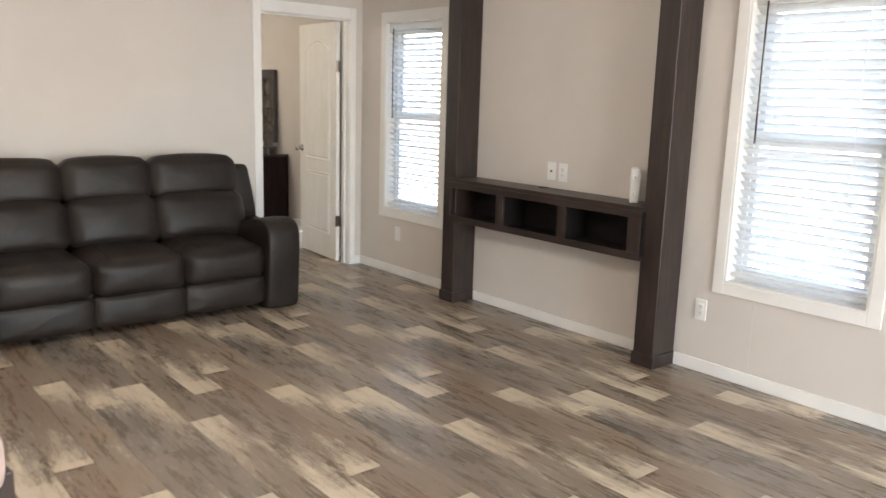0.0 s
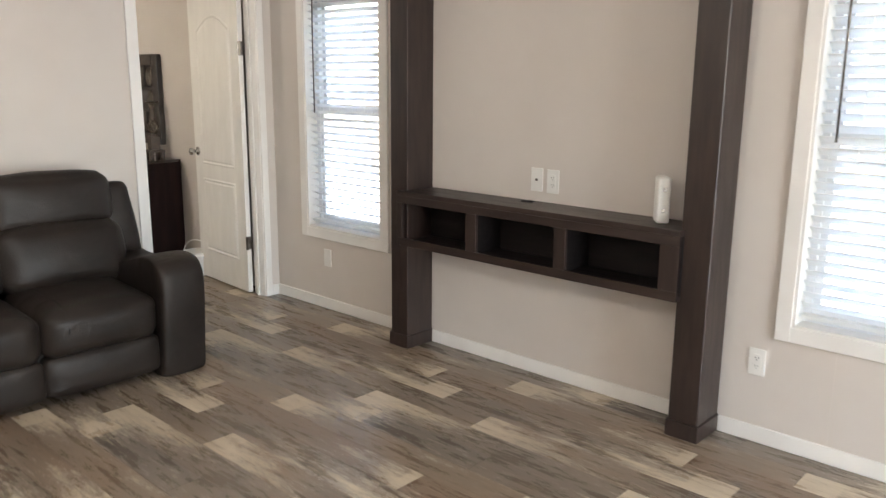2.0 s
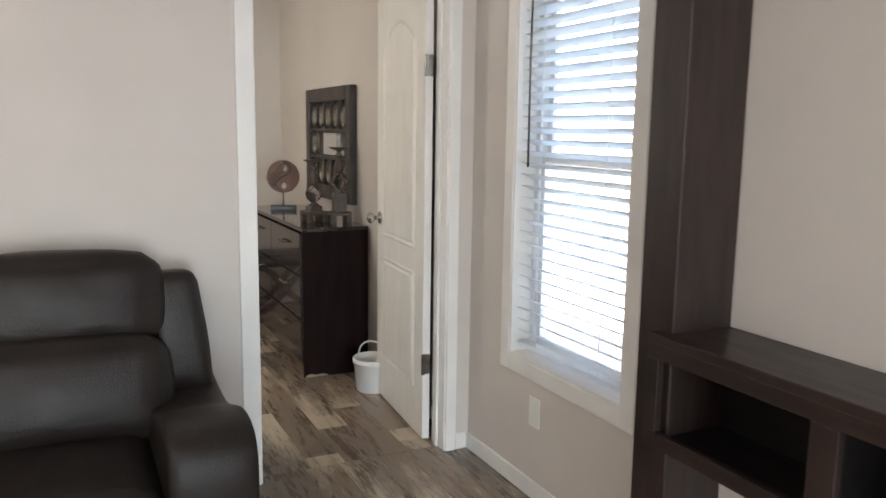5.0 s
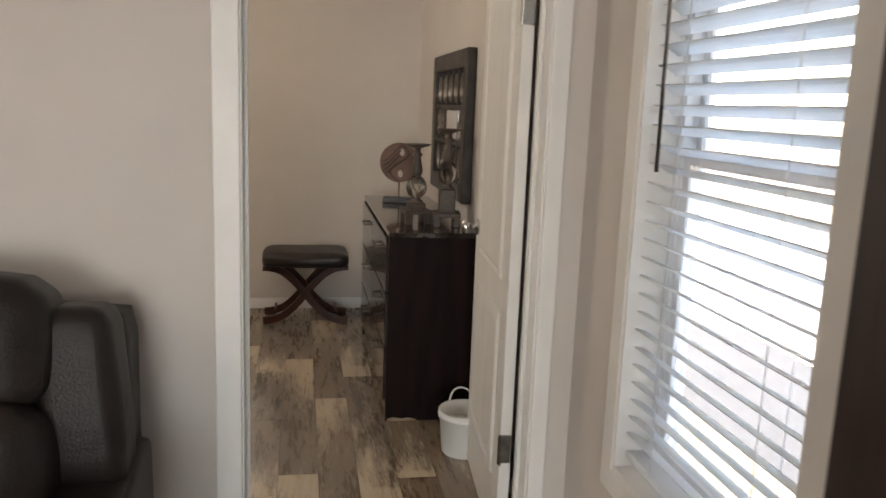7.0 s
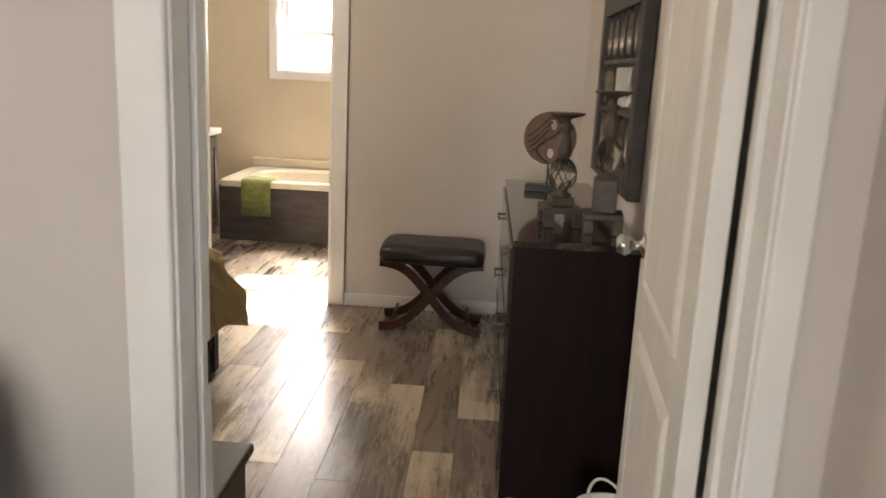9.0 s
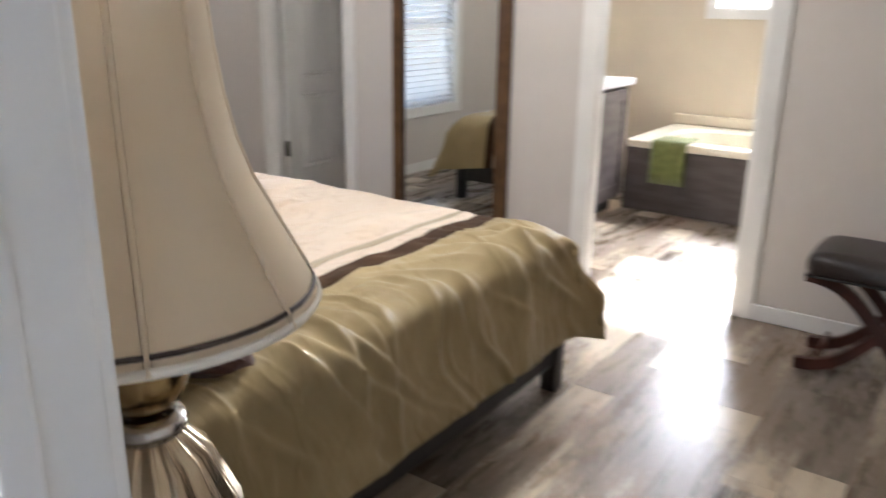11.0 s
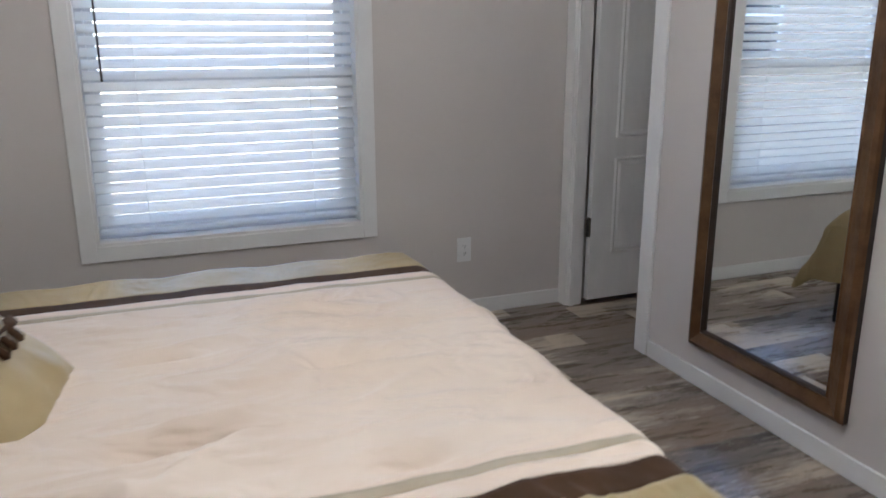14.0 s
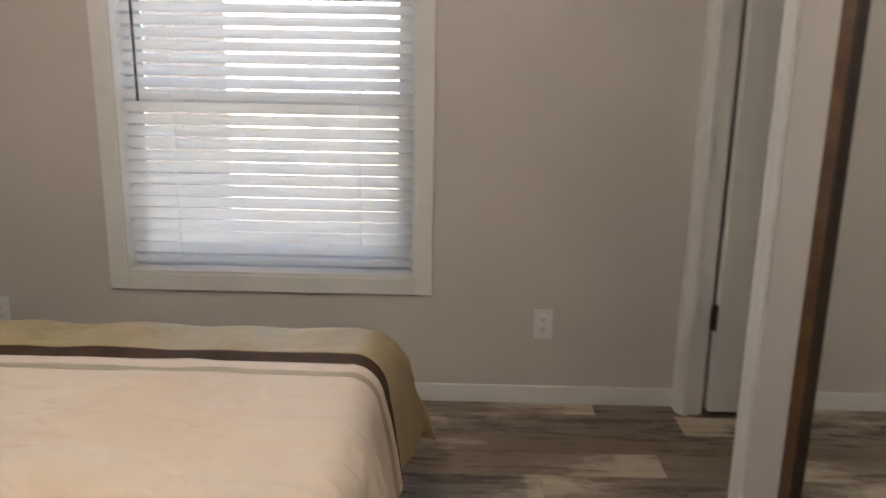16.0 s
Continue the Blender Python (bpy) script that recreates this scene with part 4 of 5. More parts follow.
            row.append(bm.verts.new((x, y, z)))
        grid.append(row)
    # cream field, thin taupe line, cream strip, brown band, olive border; one mesh each
    cuts = [("olive_border", -9, -0.668, M_OLIVE), ("brown_band", -0.668, -0.607, M_BROWN), ("cream_strip", -0.607, -0.548, M_CREAM), ("taupe_line", -0.548, -0.525, M_TAUPE), ("cream_field", -0.525, 0.525, M_CREAM), ("taupe_line", 0.525, 0.548, M_TAUPE), ("cream_strip", 0.548, 0.607, M_CREAM), ("brown_band", 0.607, 0.668, M_BROWN), ("olive_border", 0.668, 9, M_OLIVE)]
    root = thing("comforter", "cream comforter with brown band and olive satin border", "comforter", -2.545, 0, 0)
    ids = [next(k for k, c in enumerate(cuts) if c[1] <= (S[i] + S[i + 1]) / 2 < c[2]) for i in range(len(S) - 1)]
    for k, (nm, a, b, m) in enumerate(cuts):
        strip = [i for i, q in enumerate(ids) if q == k]
        b2 = bmesh.new()
        vs = {i: [b2.verts.new(v.co) for v in grid[i]] for i in range(strip[0], strip[-1] + 2)}
        for i in strip:
            for j in range(len(T) - 1):
                b2.faces.new((vs[i][j], vs[i + 1][j], vs[i + 1][j + 1], vs[i][j + 1]))
        ob = part(nm, b2, m, root, "", True)
        md = ob.modifiers.new("thick", 'SOLIDIFY')
        md.thickness, md.offset = 0.020, -1
    bm.free()
    return root


comforter()


def pillow(name, label, w, h, d, m, material, flange=0.0, wr=0.012, seed=0.0, band=None, n=26):
    """A stuffed square cushion, local x across, z up, y through; base at its centre."""
    root = tagged(new(name), label, "pillow", "pillows on the bed")
    root.matrix_basis = m
    bm = bmesh.new()
    sides = []
    for sgn in (-1, 1):
        g = []
        for i in range(n + 1):
            r = []
            for j in range(n + 1):
                u, v = 2 * i / n - 1, 2 * j / n - 1
                x = w / 2 * u * (1 - 0.075 * (1 - v * v))
                z = h / 2 * v * (1 - 0.075 * (1 - u * u))
                e = max(0.0, (1 - abs(u) ** 3.2) * (1 - abs(v) ** 3.2))
                y = sgn * d / 2 * e ** 0.45
                rad = math.hypot(u, v)
                cr = noise.noise(Vector((u * 2.2 + seed, v * 2.2, sgn * 3.0 + seed)))
                pk = noise.noise(Vector((math.atan2(v, u) * 3.0 + seed, rad * 1.5, seed)))
                y += sgn * wr * e ** 0.4 * (cr + 0.9 * pk * max(0, rad - 0.35))
                x += 0.006 * cr
                r.append(bm.verts.new((x, y if 0 < i < n and 0 < j < n else 0.0, z)))
            g.append(r)
        for i in range(n):
            for j in range(n):
                f = bm.faces.new((g[i][j], g[i + 1][j], g[i + 1][j + 1], g[i][j + 1]) if sgn < 0 else (g[i][j + 1], g[i + 1][j + 1], g[i + 1][j], g[i][j]))
                if band:
                    f.material_index = band(2 * (i + 0.5) / n - 1, 2 * (j + 0.5) / n - 1)
        sides.append(g)
    bmesh.ops.remove_doubles(bm, verts=bm.verts, dist=0.0004)
    bmesh.ops.recalc_face_normals(bm, faces=bm.faces)
    part("cushion", bm, material, root, "", True)

    def edge(k):
        u, v = k
        return (w / 2 * u * (1 - 0.075 * (1 - v * v)), 0.0, h / 2 * v * (1 - 0.075 * (1 - u * u)))
    loop = [edge((-1 + 2 * i / 12, -1)) for i in range(12)] + [edge((1, -1 + 2 * i / 12)) for i in range(12)] + [edge((1 - 2 * i / 12, 1)) for i in range(12)] + [edge((-1, 1 - 2 * i / 12)) for i in range(12)]

    def face_y(x, z):
        u, v = max(-1, min(1, 2 * x / w)), max(-1, min(1, 2 * z / h))
        return -d / 2 * max(0.0, (1 - abs(u) ** 3.2) * (1 - abs(v) ** 3.2)) ** 0.45
    return root, loop, face_y


def by_corners(corner, along, up):
    """The pose of a cushion whose lower left corner, lower edge and left edge are given."""
    c, a, u = Vector(corner), Vector(along) - Vector(corner), Vector(up) - Vector(corner)
    x = a.normalized()
    z = (u - x * u.dot(x)).normalized()
    y = z.cross(x)
    return Matrix.Translation(c + a / 2 + u / 2) @ Matrix((x, y, z)).transposed().to_4x4()


def print_marks(root, face_y, w, h, seed, count=26):
    """Scattered unreadable lettering as short bars set on the front of the cushion."""
    rnd = random.Random(seed)
    for k in range(count):
        cx, cz = rnd.uniform(-0.4, 0.4) * w, rnd.uniform(-0.42, 0.42) * h
        a = rnd.choice((0, 0, 0.25, -0.2, 1.2))
        big = rnd.random() < 0.35
        bm = bmesh.new()
        nb = rnd.randint(3, 5)
        hh = (0.026 if big else 0.013) * rnd.uniform(0.8, 1.2)
        for q in range(nb):
            off = (q - nb / 2) * hh * 0.62
            ww = hh * rnd.uniform(0.12, 0.3)
            pts = []
            for px, pz in ((off, -hh / 2), (off + ww, -hh / 2), (off + ww, hh / 2), (off, hh / 2)):
                X, Z = cx + px * math.cos(a) - pz * math.sin(a), cz + px * math.sin(a) + pz * math.cos(a)
                pts.append((X, face_y(X, Z) - 0.012, Z))
            vs = [bm.verts.new(p) for p in pts]
            bm.faces.new(vs)
            if rnd.random() < 0.6:
                z2 = rnd.choice((-hh / 2, 0.0, hh / 2 - ww * 0.5))
                pts = []
                for px, pz in ((off, z2), (off + hh * 0.5, z2), (off + hh * 0.5, z2 + ww * 0.6), (off, z2 + ww * 0.6)):
                    X, Z = cx + px * math.cos(a) - pz * math.sin(a), cz + px * math.sin(a) + pz * math.cos(a)
                    pts.append((X, face_y(X, Z) - 0.0125, Z))
                bm.faces.new([bm.verts.new(p) for p in pts])
        part("printed_mark", bm, M_PRINTW if rnd.random() < 0.7 else M_PRINTG, root)


def stripes(u, v):
    return 1 if 0.5 < abs(u) < 0.68 or 0.5 < abs(v) < 0.68 else 0


# back row leaning on the headboard, then the front row
pillow("brown_sham", "brown velvet sham leaning on headboard", 0.50, 0.50, 0.17, pose(-2.86, 0.625, 0.755, -32, 4, 165), M_MAUVE, seed=1.0)
pillow("brown_sham", "brown velvet sham leaning on headboard", 0.52, 0.50, 0.17, pose(-2.33, 0.49, 0.775, -28, 0, 176), M_MAUVE, seed=2.0)
p, lp, fy = pillow("printed_sham", "charcoal pillow printed with silver and gold lettering", 0.54, 0.58, 0.22, pose(-1.70, 0.455, 0.82, -22, 0, 146), M_BLACKP, seed=3.0)
print_marks(p, fy, 0.52, 0.54, 5, 34)
p, lp, fy = pillow("printed_cushion", "charcoal lettered cushion with white piping", 0.38, 0.38, 0.13, by_corners((-2.05, 0.72, 0.62), (-2.351, 0.90, 0.56), (-2.04, 0.58, 0.93)), M_BLACKP, seed=4.0)
print_marks(p, fy, 0.38, 0.38, 9, 24)
tube("piping", [(px * 0.985, -0.024, pz * 0.985) for px, py, pz in lp], 0.0065, M_PIPING, p, 6, "white corded piping", closed=True)
p, lp, fy = pillow("cream_striped_cushion", "cream cushion with taupe border stripe", 0.44, 0.42, 0.13, by_corners((-2.52, 0.86, 0.53), (-2.94, 0.98, 0.50), (-2.617, 0.70, 0.89)), [M_CREAM, M_TAUPE], seed=5.0, band=stripes)
tube("piping", lp, 0.006, M_BROWN, p, 6, "brown edging", closed=True)
p, lp, fy = pillow("olive_cushion", "olive gold cushion with brown strap and toggles", 0.34, 0.39, 0.15, by_corners((-2.41, 0.89, 0.70), (-2.385, 1.07, 0.54), (-2.785, 0.935, 0.727)), M_OLIVE, seed=6.0)
tube("piping", lp, 0.005, M_BROWN, p, 6, "brown corded piping", closed=True)
tube("strap", [(-0.03, fy(-0.03, z) - 0.010, z) for z in [-0.13 + 0.026 * k for k in range(11)]], 0.013, M_BROWN, p, 6, "brown fabric strap", ry=0.004)
for z in (-0.045, 0.0, 0.045):
    o = lathe("toggle", [(0, -0.02), (0.009, -0.015), (0.010, 0.012), (0, 0.02)], M_BROWN, p, 10)
    o.matrix_basis = pose(-0.005, fy(0.0, z) - 0.016, z, 0, 80, 10)
pillow("brown_cushion", "mauve brown velvet cushion lying on bed", 0.40, 0.46, 0.14, pose(-2.25, 0.735, 0.69, -55, 0, 176), M_MAUVE, seed=7.0, wr=0.016)
pillow("brown_cushion", "mauve brown velvet cushion lying on bed", 0.42, 0.47, 0.18, pose(-1.86, 0.68, 0.708, -50, 0, 186), M_MAUVE, seed=8.0, wr=0.02)

# ---- nightstand and table lamp ----
LX, LY = -1.235, 0.345
ns = thing("nightstand", "dark wooden nightstand beside the bed", "nightstand", LX, 0.36, 0)
box("body", (-0.24, -0.225, 0.06), (0.24, 0.20, 0.46), M_BEDWOOD, ns, 0.006)
box("top", (-0.255, -0.235, 0.46), (0.255, 0.215, 0.485), M_BEDWOOD, ns, 0.006)
for z in (0.09, 0.28):
    dr = box("drawer", (-0.22, 0.20, z), (0.22, 0.216, z + 0.165), M_BEDWOOD, ns, 0.004)
    box("handle", (-0.06, 0.216, z + 0.08), (0.06, 0.236, z + 0.09), M_CHROME, dr, 0.003)
for sx in (-0.2, 0.2):
    for sy in (-0.18, 0.16):
        box("leg", (sx - 0.025, sy - 0.025, 0), (sx + 0.025, sy + 0.025, 0.07), M_BEDWOOD, ns, 0.004)
lamp = thing("table_lamp", "table lamp with cream bell shade and metallic base", "table lamp", LX, LY, 0.485)
lathe("foot", [(0, 0), (0.085, 0), (0.088, 0.012), (0.070, 0.022), (0.055, 0.03), (0, 0.03)], M_LAMPBASE, lamp)
bm = bmesh.new()
prof = [(0.03, 0.03), (0.05, 0.045), (0.085, 0.10), (0.100, 0.17), (0.092, 0.24), (0.062, 0.305), (0.034, 0.335)]
SEG = 64
rings = [[bm.verts.new(((r + 0.004 * math.cos(i * 16 * 2 * math.pi / SEG + z * 9)) * math.cos(2 * math.pi * i / SEG), (r + 0.004 * math.cos(i * 16 * 2 * math.pi / SEG + z * 9)) * math.sin(2 * math.pi * i / SEG), z)) for i in range(SEG)] for r, z in prof]
for a, b in zip(rings, rings[1:]):
    for i in range(SEG):
        bm.faces.new((a[i], a[(i + 1) % SEG], b[(i + 1) % SEG], b[i]))
part("fluted_body", bm, M_LAMPBASE, lamp, "fluted silver gold body", True)
lathe("collar", [(0.034, 0.335), (0.042, 0.338), (0.044, 0.346), (0.040, 0.354), (0.032, 0.358)], M_CHROME, lamp, 24, "beaded metal collar")
lathe("ball", [(0.02, 0.358), (0.038, 0.372), (0.050, 0.395), (0.048, 0.42), (0.032, 0.445), (0.016, 0.455), (0.012, 0.50), (0.012, 0.60), (0, 0.60)], M_BRASS, lamp, 24, "amber brass ball neck")
SHADE = [(0.190, 0.0), (0.179, 0.025), (0.163, 0.055), (0.145, 0.09), (0.127, 0.125), (0.113, 0.165), (0.103, 0.21), (0.096, 0.26), (0.092, 0.31), (0.090, 0.35)]
z0 = 0.485
shade = lathe("shade", [(r, z + z0) for r, z in SHADE] + [(r - 0.003, z + z0) for r, z in reversed(SHADE)] + [(0.190, z0)], M_SHADE, lamp, 48, "cream bell-shaped fabric shade")
for k in range(8):
    a = 2 * math.pi * k / 8 + 0.25
    tube("shade_seam", [((r + 0.001) * math.cos(a), (r + 0.001) * math.sin(a), z + z0) for r, z in SHADE], 0.0035, M_SHADE, shade, 6)
lathe("braid", [(0.1868, z0 + 0.0135), (0.1874, z0 + 0.0145), (0.1852, z0 + 0.0185), (0.1840, z0 + 0.0180), (0.1868, z0 + 0.0135)], M_SHTRIM, shade, 48, "dark brown braid")
lathe("rim", [(0.190, z0 - 0.003), (0.193, z0 + 0.002), (0.191, z0 + 0.008), (0.187, z0 + 0.002), (0.190, z0 - 0.003)], M_SHADEIN, shade, 48)
for k in range(3):
    a = 2 * math.pi * k / 3
    tube("spider_arm", [(0, 0, z0 + 0.34), (0.09 * math.cos(a), 0.09 * math.sin(a), z0 + 0.34)], 0.002, M_BRASS, shade, 6)

# ---- dresser and what stands on it ----
dr = thing("dresser", "dark espresso lacquer dresser with chipped base", "dresser", -0.2, 1.91, 0)
DX0, DX1, DY0, DY1, DZ = -0.195, 0.185, -0.683, 0.68, 0.848
box("side_panel", (DX0, DY0, 0.0), (DX1, DY0 + 0.022, DZ - 0.022), M_DRESS, dr, 0.002)
box("side_panel", (DX0, DY1 - 0.022, 0.0), (DX1, DY1, DZ - 0.022), M_DRESS, dr, 0.002)
box("top", (DX0 - 0.004, DY0 - 0.004, DZ - 0.022), (DX1, DY1 + 0.004, DZ), M_DTOP, dr, 0.003)
box("back_panel", (DX1 - 0.012, DY0 + 0.022, 0.05), (DX1, DY1 - 0.022, DZ - 0.022), M_DRESS, dr)
box("plinth", (DX0 + 0.03, DY0 + 0.022, 0.06), (DX1 - 0.012, DY1 - 0.022, 0.09), M_DRESS, dr)
for r in range(3):
    for c in range(2):
        ya = DY0 + 0.026 + c * 0.657
        za = 0.095 + r * 0.243
        d = box("drawer", (DX0 - 0.012, ya, za), (DX0 + 0.012, ya + 0.651, za + 0.236), M_DFRONT, dr, 0.002)
        box("edge_strip", (DX0 - 0.014, ya, za + 0.229), (DX0 - 0.010, ya + 0.651, za + 0.2355), M_DFRONT, d)
        yc = ya + 0.325
        bm = bmesh.new()
        add_box(bm, (DX0 - 0.036, yc - 0.07, za + 0.15), (DX0 - 0.028, yc + 0.07, za + 0.162), 0.003, 2)
        for q in (-0.055, 0.055):
            add_box(bm, (DX0 - 0.030, yc + q - 0.005, za + 0.151), (DX0 - 0.011, yc + q + 0.005, za + 0.161), 0.002, 1)
        part("handle", bm, M_PEWTER, d, "dull pewter bar handle")
bm = bmesh.new()
vs = [bm.verts.new((DX0 + 0.004 + x, DY0 - 0.0008, z)) for x, z in ((0, 0.001), (0.13, 0.001), (0.135, 0.008), (0.10, 0.017), (0.07, 0.012), (0.03, 0.02), (0.005, 0.012))]
bm.faces.new(vs)
part("chipped_edge", bm, M_CHIP, dr, "bare chipped board edge")

disc = thing("carved_disc", "carved round red-wood disc ornament on stand", "ornament", -0.235, 2.26, DZ, -14)
box("stand", (-0.085, -0.04, 0), (0.085, 0.04, 0.03), M_STANDB, disc, 0.003)
tube("rod", [(0, 0, 0.03), (0, 0, 0.12)], 0.004, M_CANDLE, disc, 8)
bm = bmesh.new()
R, cz, segs = 0.108, 0.222, 48


def hole_loop(hx, hz, rx, rz_, y):
    return [(hx + rx * math.cos(2 * math.pi * i / 16), y, hz + rz_ * math.sin(2 * math.pi * i / 16)) for i in range(16)]


for y in (-0.012, 0.012):
    edges = []
    for pts in ([(R * math.cos(2 * math.pi * i / segs), y, cz + R * math.sin(2 * math.pi * i / segs)) for i in range(segs)], hole_loop(0.012, cz + 0.055, 0.014, 0.021, y), hole_loop(0.005, cz - 0.062, 0.015, 0.021, y)):
        vs = [bm.verts.new(q) for q in pts]
        edges += [bm.edges.new((vs[i], vs[(i + 1) % len(vs)])) for i in range(len(vs))]
    bmesh.ops.triangle_fill(bm, edges=edges, use_beauty=True)
bm.verts.ensure_lookup_table()
nv = len(bm.verts) // 2
for lo_, k in ((0, segs), (segs, 16), (segs + 16, 16)):
    for i in range(k):
        a, b = lo_ + i, lo_ + (i + 1) % k
        bm.faces.new((bm.verts[a], bm.verts[b], bm.verts[nv + b], bm.verts[nv + a]))
bmesh.ops.recalc_face_normals(bm, faces=bm.faces)
dplate = part("disc", bm, M_DISC, disc)
for k in range(4):
    pts = []
    for q in range(14):
        u = -1 + 2 * q / 13
        x = u * 0.075 - 0.018
        z = cz + 0.055 - k * 0.024 + 0.03 * math.sin(u * 2.2 + 0.5) + 0.02 * u
        if x * x + (z - cz) ** 2 < 0.0104 and x < 0.03 - 0.012 * k:
            pts.append((x, -0.0125, z))
    if len(pts) > 2:
        tube("carved_groove", pts, 0.0032, M_DISCD, dplate, 5)


tube("carved_groove", [(0.050 * math.sin(2 * math.pi * q / 20), -0.0125, cz + 0.102 - 0.0102 * q) for q in range(21)], 0.0045, M_DISCD, dplate, 5)


def candle_holder(x, y, tall, rz):
    root = thing("candle_holder", "rustic dark candle holder with caged glass globe", "candle holder", x, y, DZ, rz, "candle holders on dresser")
    bm = bmesh.new()
    add_box(bm, (-0.062, -0.062, 0.045), (0.062, 0.062, 0.065), 0.003, 1)
    for sx in (-1, 1):
        for sy in (-1, 1):
            add_box(bm, (sx * 0.045 - 0.016, sy * 0.045 - 0.016, 0), (sx * 0.045 + 0.016, sy * 0.045 + 0.016, 0.048), 0.003, 1)
    part("stool_base", bm, M_CANDLE, root)
    hb = 0.065 + tall
    box("block", (-0.037, -0.037, 0.065), (0.037, 0.037, hb), M_CANDLE, root, 0.004)
    lathe("collar", [(0.03, hb), (0.034, hb + 0.006), (0.016, hb + 0.016), (0.02, hb + 0.022), (0, hb + 0.022)], M_CANDLE, root, 16)
    g0 = hb + 0.022
    gp = [(0.016, 0), (0.034, 0.012), (0.046, 0.038), (0.044, 0.062), (0.030, 0.088), (0.016, 0.10)]
    lathe("glass_globe", [(r, z + g0) for r, z in gp], M_CRYSTAL, root, 20, "clear crackled glass globe")
    for k in range(6):
        for s in (-1, 1):
            pts = []
            for q in range(8):
                r, z = gp[0][0], q / 7 * 0.10
                for (r0, a0), (r1, a1) in zip(gp, gp[1:]):
                    if a0 <= z <= a1 + 1e-9:
                        r = r0 + (r1 - r0) * (z - a0) / (a1 - a0)
                a = 2 * math.pi * k / 6 + s * q / 7 * 1.1
                pts.append(((r + 0.001) * math.cos(a), (r + 0.001) * math.sin(a), g0 + z))
            tube("cage_wire", pts, 0.0016, M_CANDLE, root, 5)
    n0 = g0 + 0.10
    lathe("neck", [(0.018, n0), (0.024, n0 + 0.01), (0.026, n0 + 0.03), (0.018, n0 + 0.07), (0.014, n0 + 0.085), (0.022, n0 + 0.092), (0.022, n0 + 0.102), (0.012, n0 + 0.108), (0.014, n0 + 0.125), (0.03, n0 + 0.131), (0.056, n0 + 0.139), (0.058, n0 + 0.146), (0, n0 + 0.142)], M_CANDLE, root, 20)
    return root


candle_holder(-0.245, 1.52, 0.03, 8)
candle_holder(-0.118, 1.43, 0.105, -6)

# ---- carved wall panel ----
wp = thing("carved_wall_panel", "dark carved wooden wall panel with small mirror", "wall panel", -0.002, 1.905, 0.945)
PW, PH = 0.455, 0.70
fr = 0.085
box("frame_side", (-0.045, -PW, 0), (0, -PW + fr, PH), M_PANFRAME, wp, 0.006)
box("frame_side", (-0.045, PW - fr, 0), (0, PW, PH), M_PANFRAME, wp, 0.006)
box("frame_rail", (-0.045, -PW + fr, 0), (0, PW - fr, fr), M_PANFRAME, wp, 0.006)
box("frame_rail", (-0.045, -PW + fr, PH - fr), (0, PW - fr, PH), M_PANFRAME, wp, 0.006)
box("backing", (-0.012, -PW + fr, fr), (-0.002, PW - fr, PH - fr), M_PANFRAME, wp)
iw, ih = PW - fr, PH - 2 * fr
for c in range(5):
    for r in range(3):
        yc = -iw + (c + 0.5) * 2 * iw / 5
        zc = fr + (r + 0.5) * ih / 3
        if r == 1 and 1 <= c <= 3:
            continue
        bm = bmesh.new()
        rim = [(yc + 0.056 * math.cos(2 * math.pi * k / 20), zc + 0.078 * math.sin(2 * math.pi * k / 20)) for k in range(20)]
        mid = [(yc + 0.036 * math.cos(2 * math.pi * k / 20), zc + 0.055 * math.sin(2 * math.pi * k / 20)) for k in range(20)]
        v0 = [bm.verts.new((-0.013, a, b)) for a, b in rim]
        v1 = [bm.verts.new((-0.032, yc + (a - yc) * 0.86, zc + (b - zc) * 0.86)) for a, b in rim]
        v2 = [bm.verts.new((-0.018, a, b)) for a, b in mid]
        vc = bm.verts.new((-0.026, yc, zc))
        for k in range(20):
            q = (k + 1) % 20
            bm.faces.new((v0[k], v0[q], v1[q], v1[k]))
            bm.faces.new((v1[k], v1[q], v2[q], v2[k]))
            bm.faces.new((v2[k], v2[q], vc))
        bmesh.ops.recalc_face_normals(bm, faces=bm.faces)
        part("carved_leaf", bm, M_PANMETAL, wp)
for y in [-iw + c * 2 * iw / 5 for c in range(1, 5)]:
    for z0_, z1_ in ((fr, fr + ih / 3), (fr + 2 * ih / 3, PH - fr)):
        box("divider", (-0.036, y - 0.006, z0_), (-0.012, y + 0.006, z1_), M_PANFRAME, wp, 0.002)
for z in (fr + ih / 3, fr + 2 * ih / 3):
    box("crosspiece", (-0.038, -iw, z - 0.008), (-0.012, iw, z + 0.008), M_PANFRAME, wp, 0.002)
box("mirror_pane", (-0.020, -0.135, fr + ih / 3 + 0.02), (-0.012, 0.135, fr + 2 * ih / 3 - 0.02), M_MIRROR, wp, 0, "small square mirror")

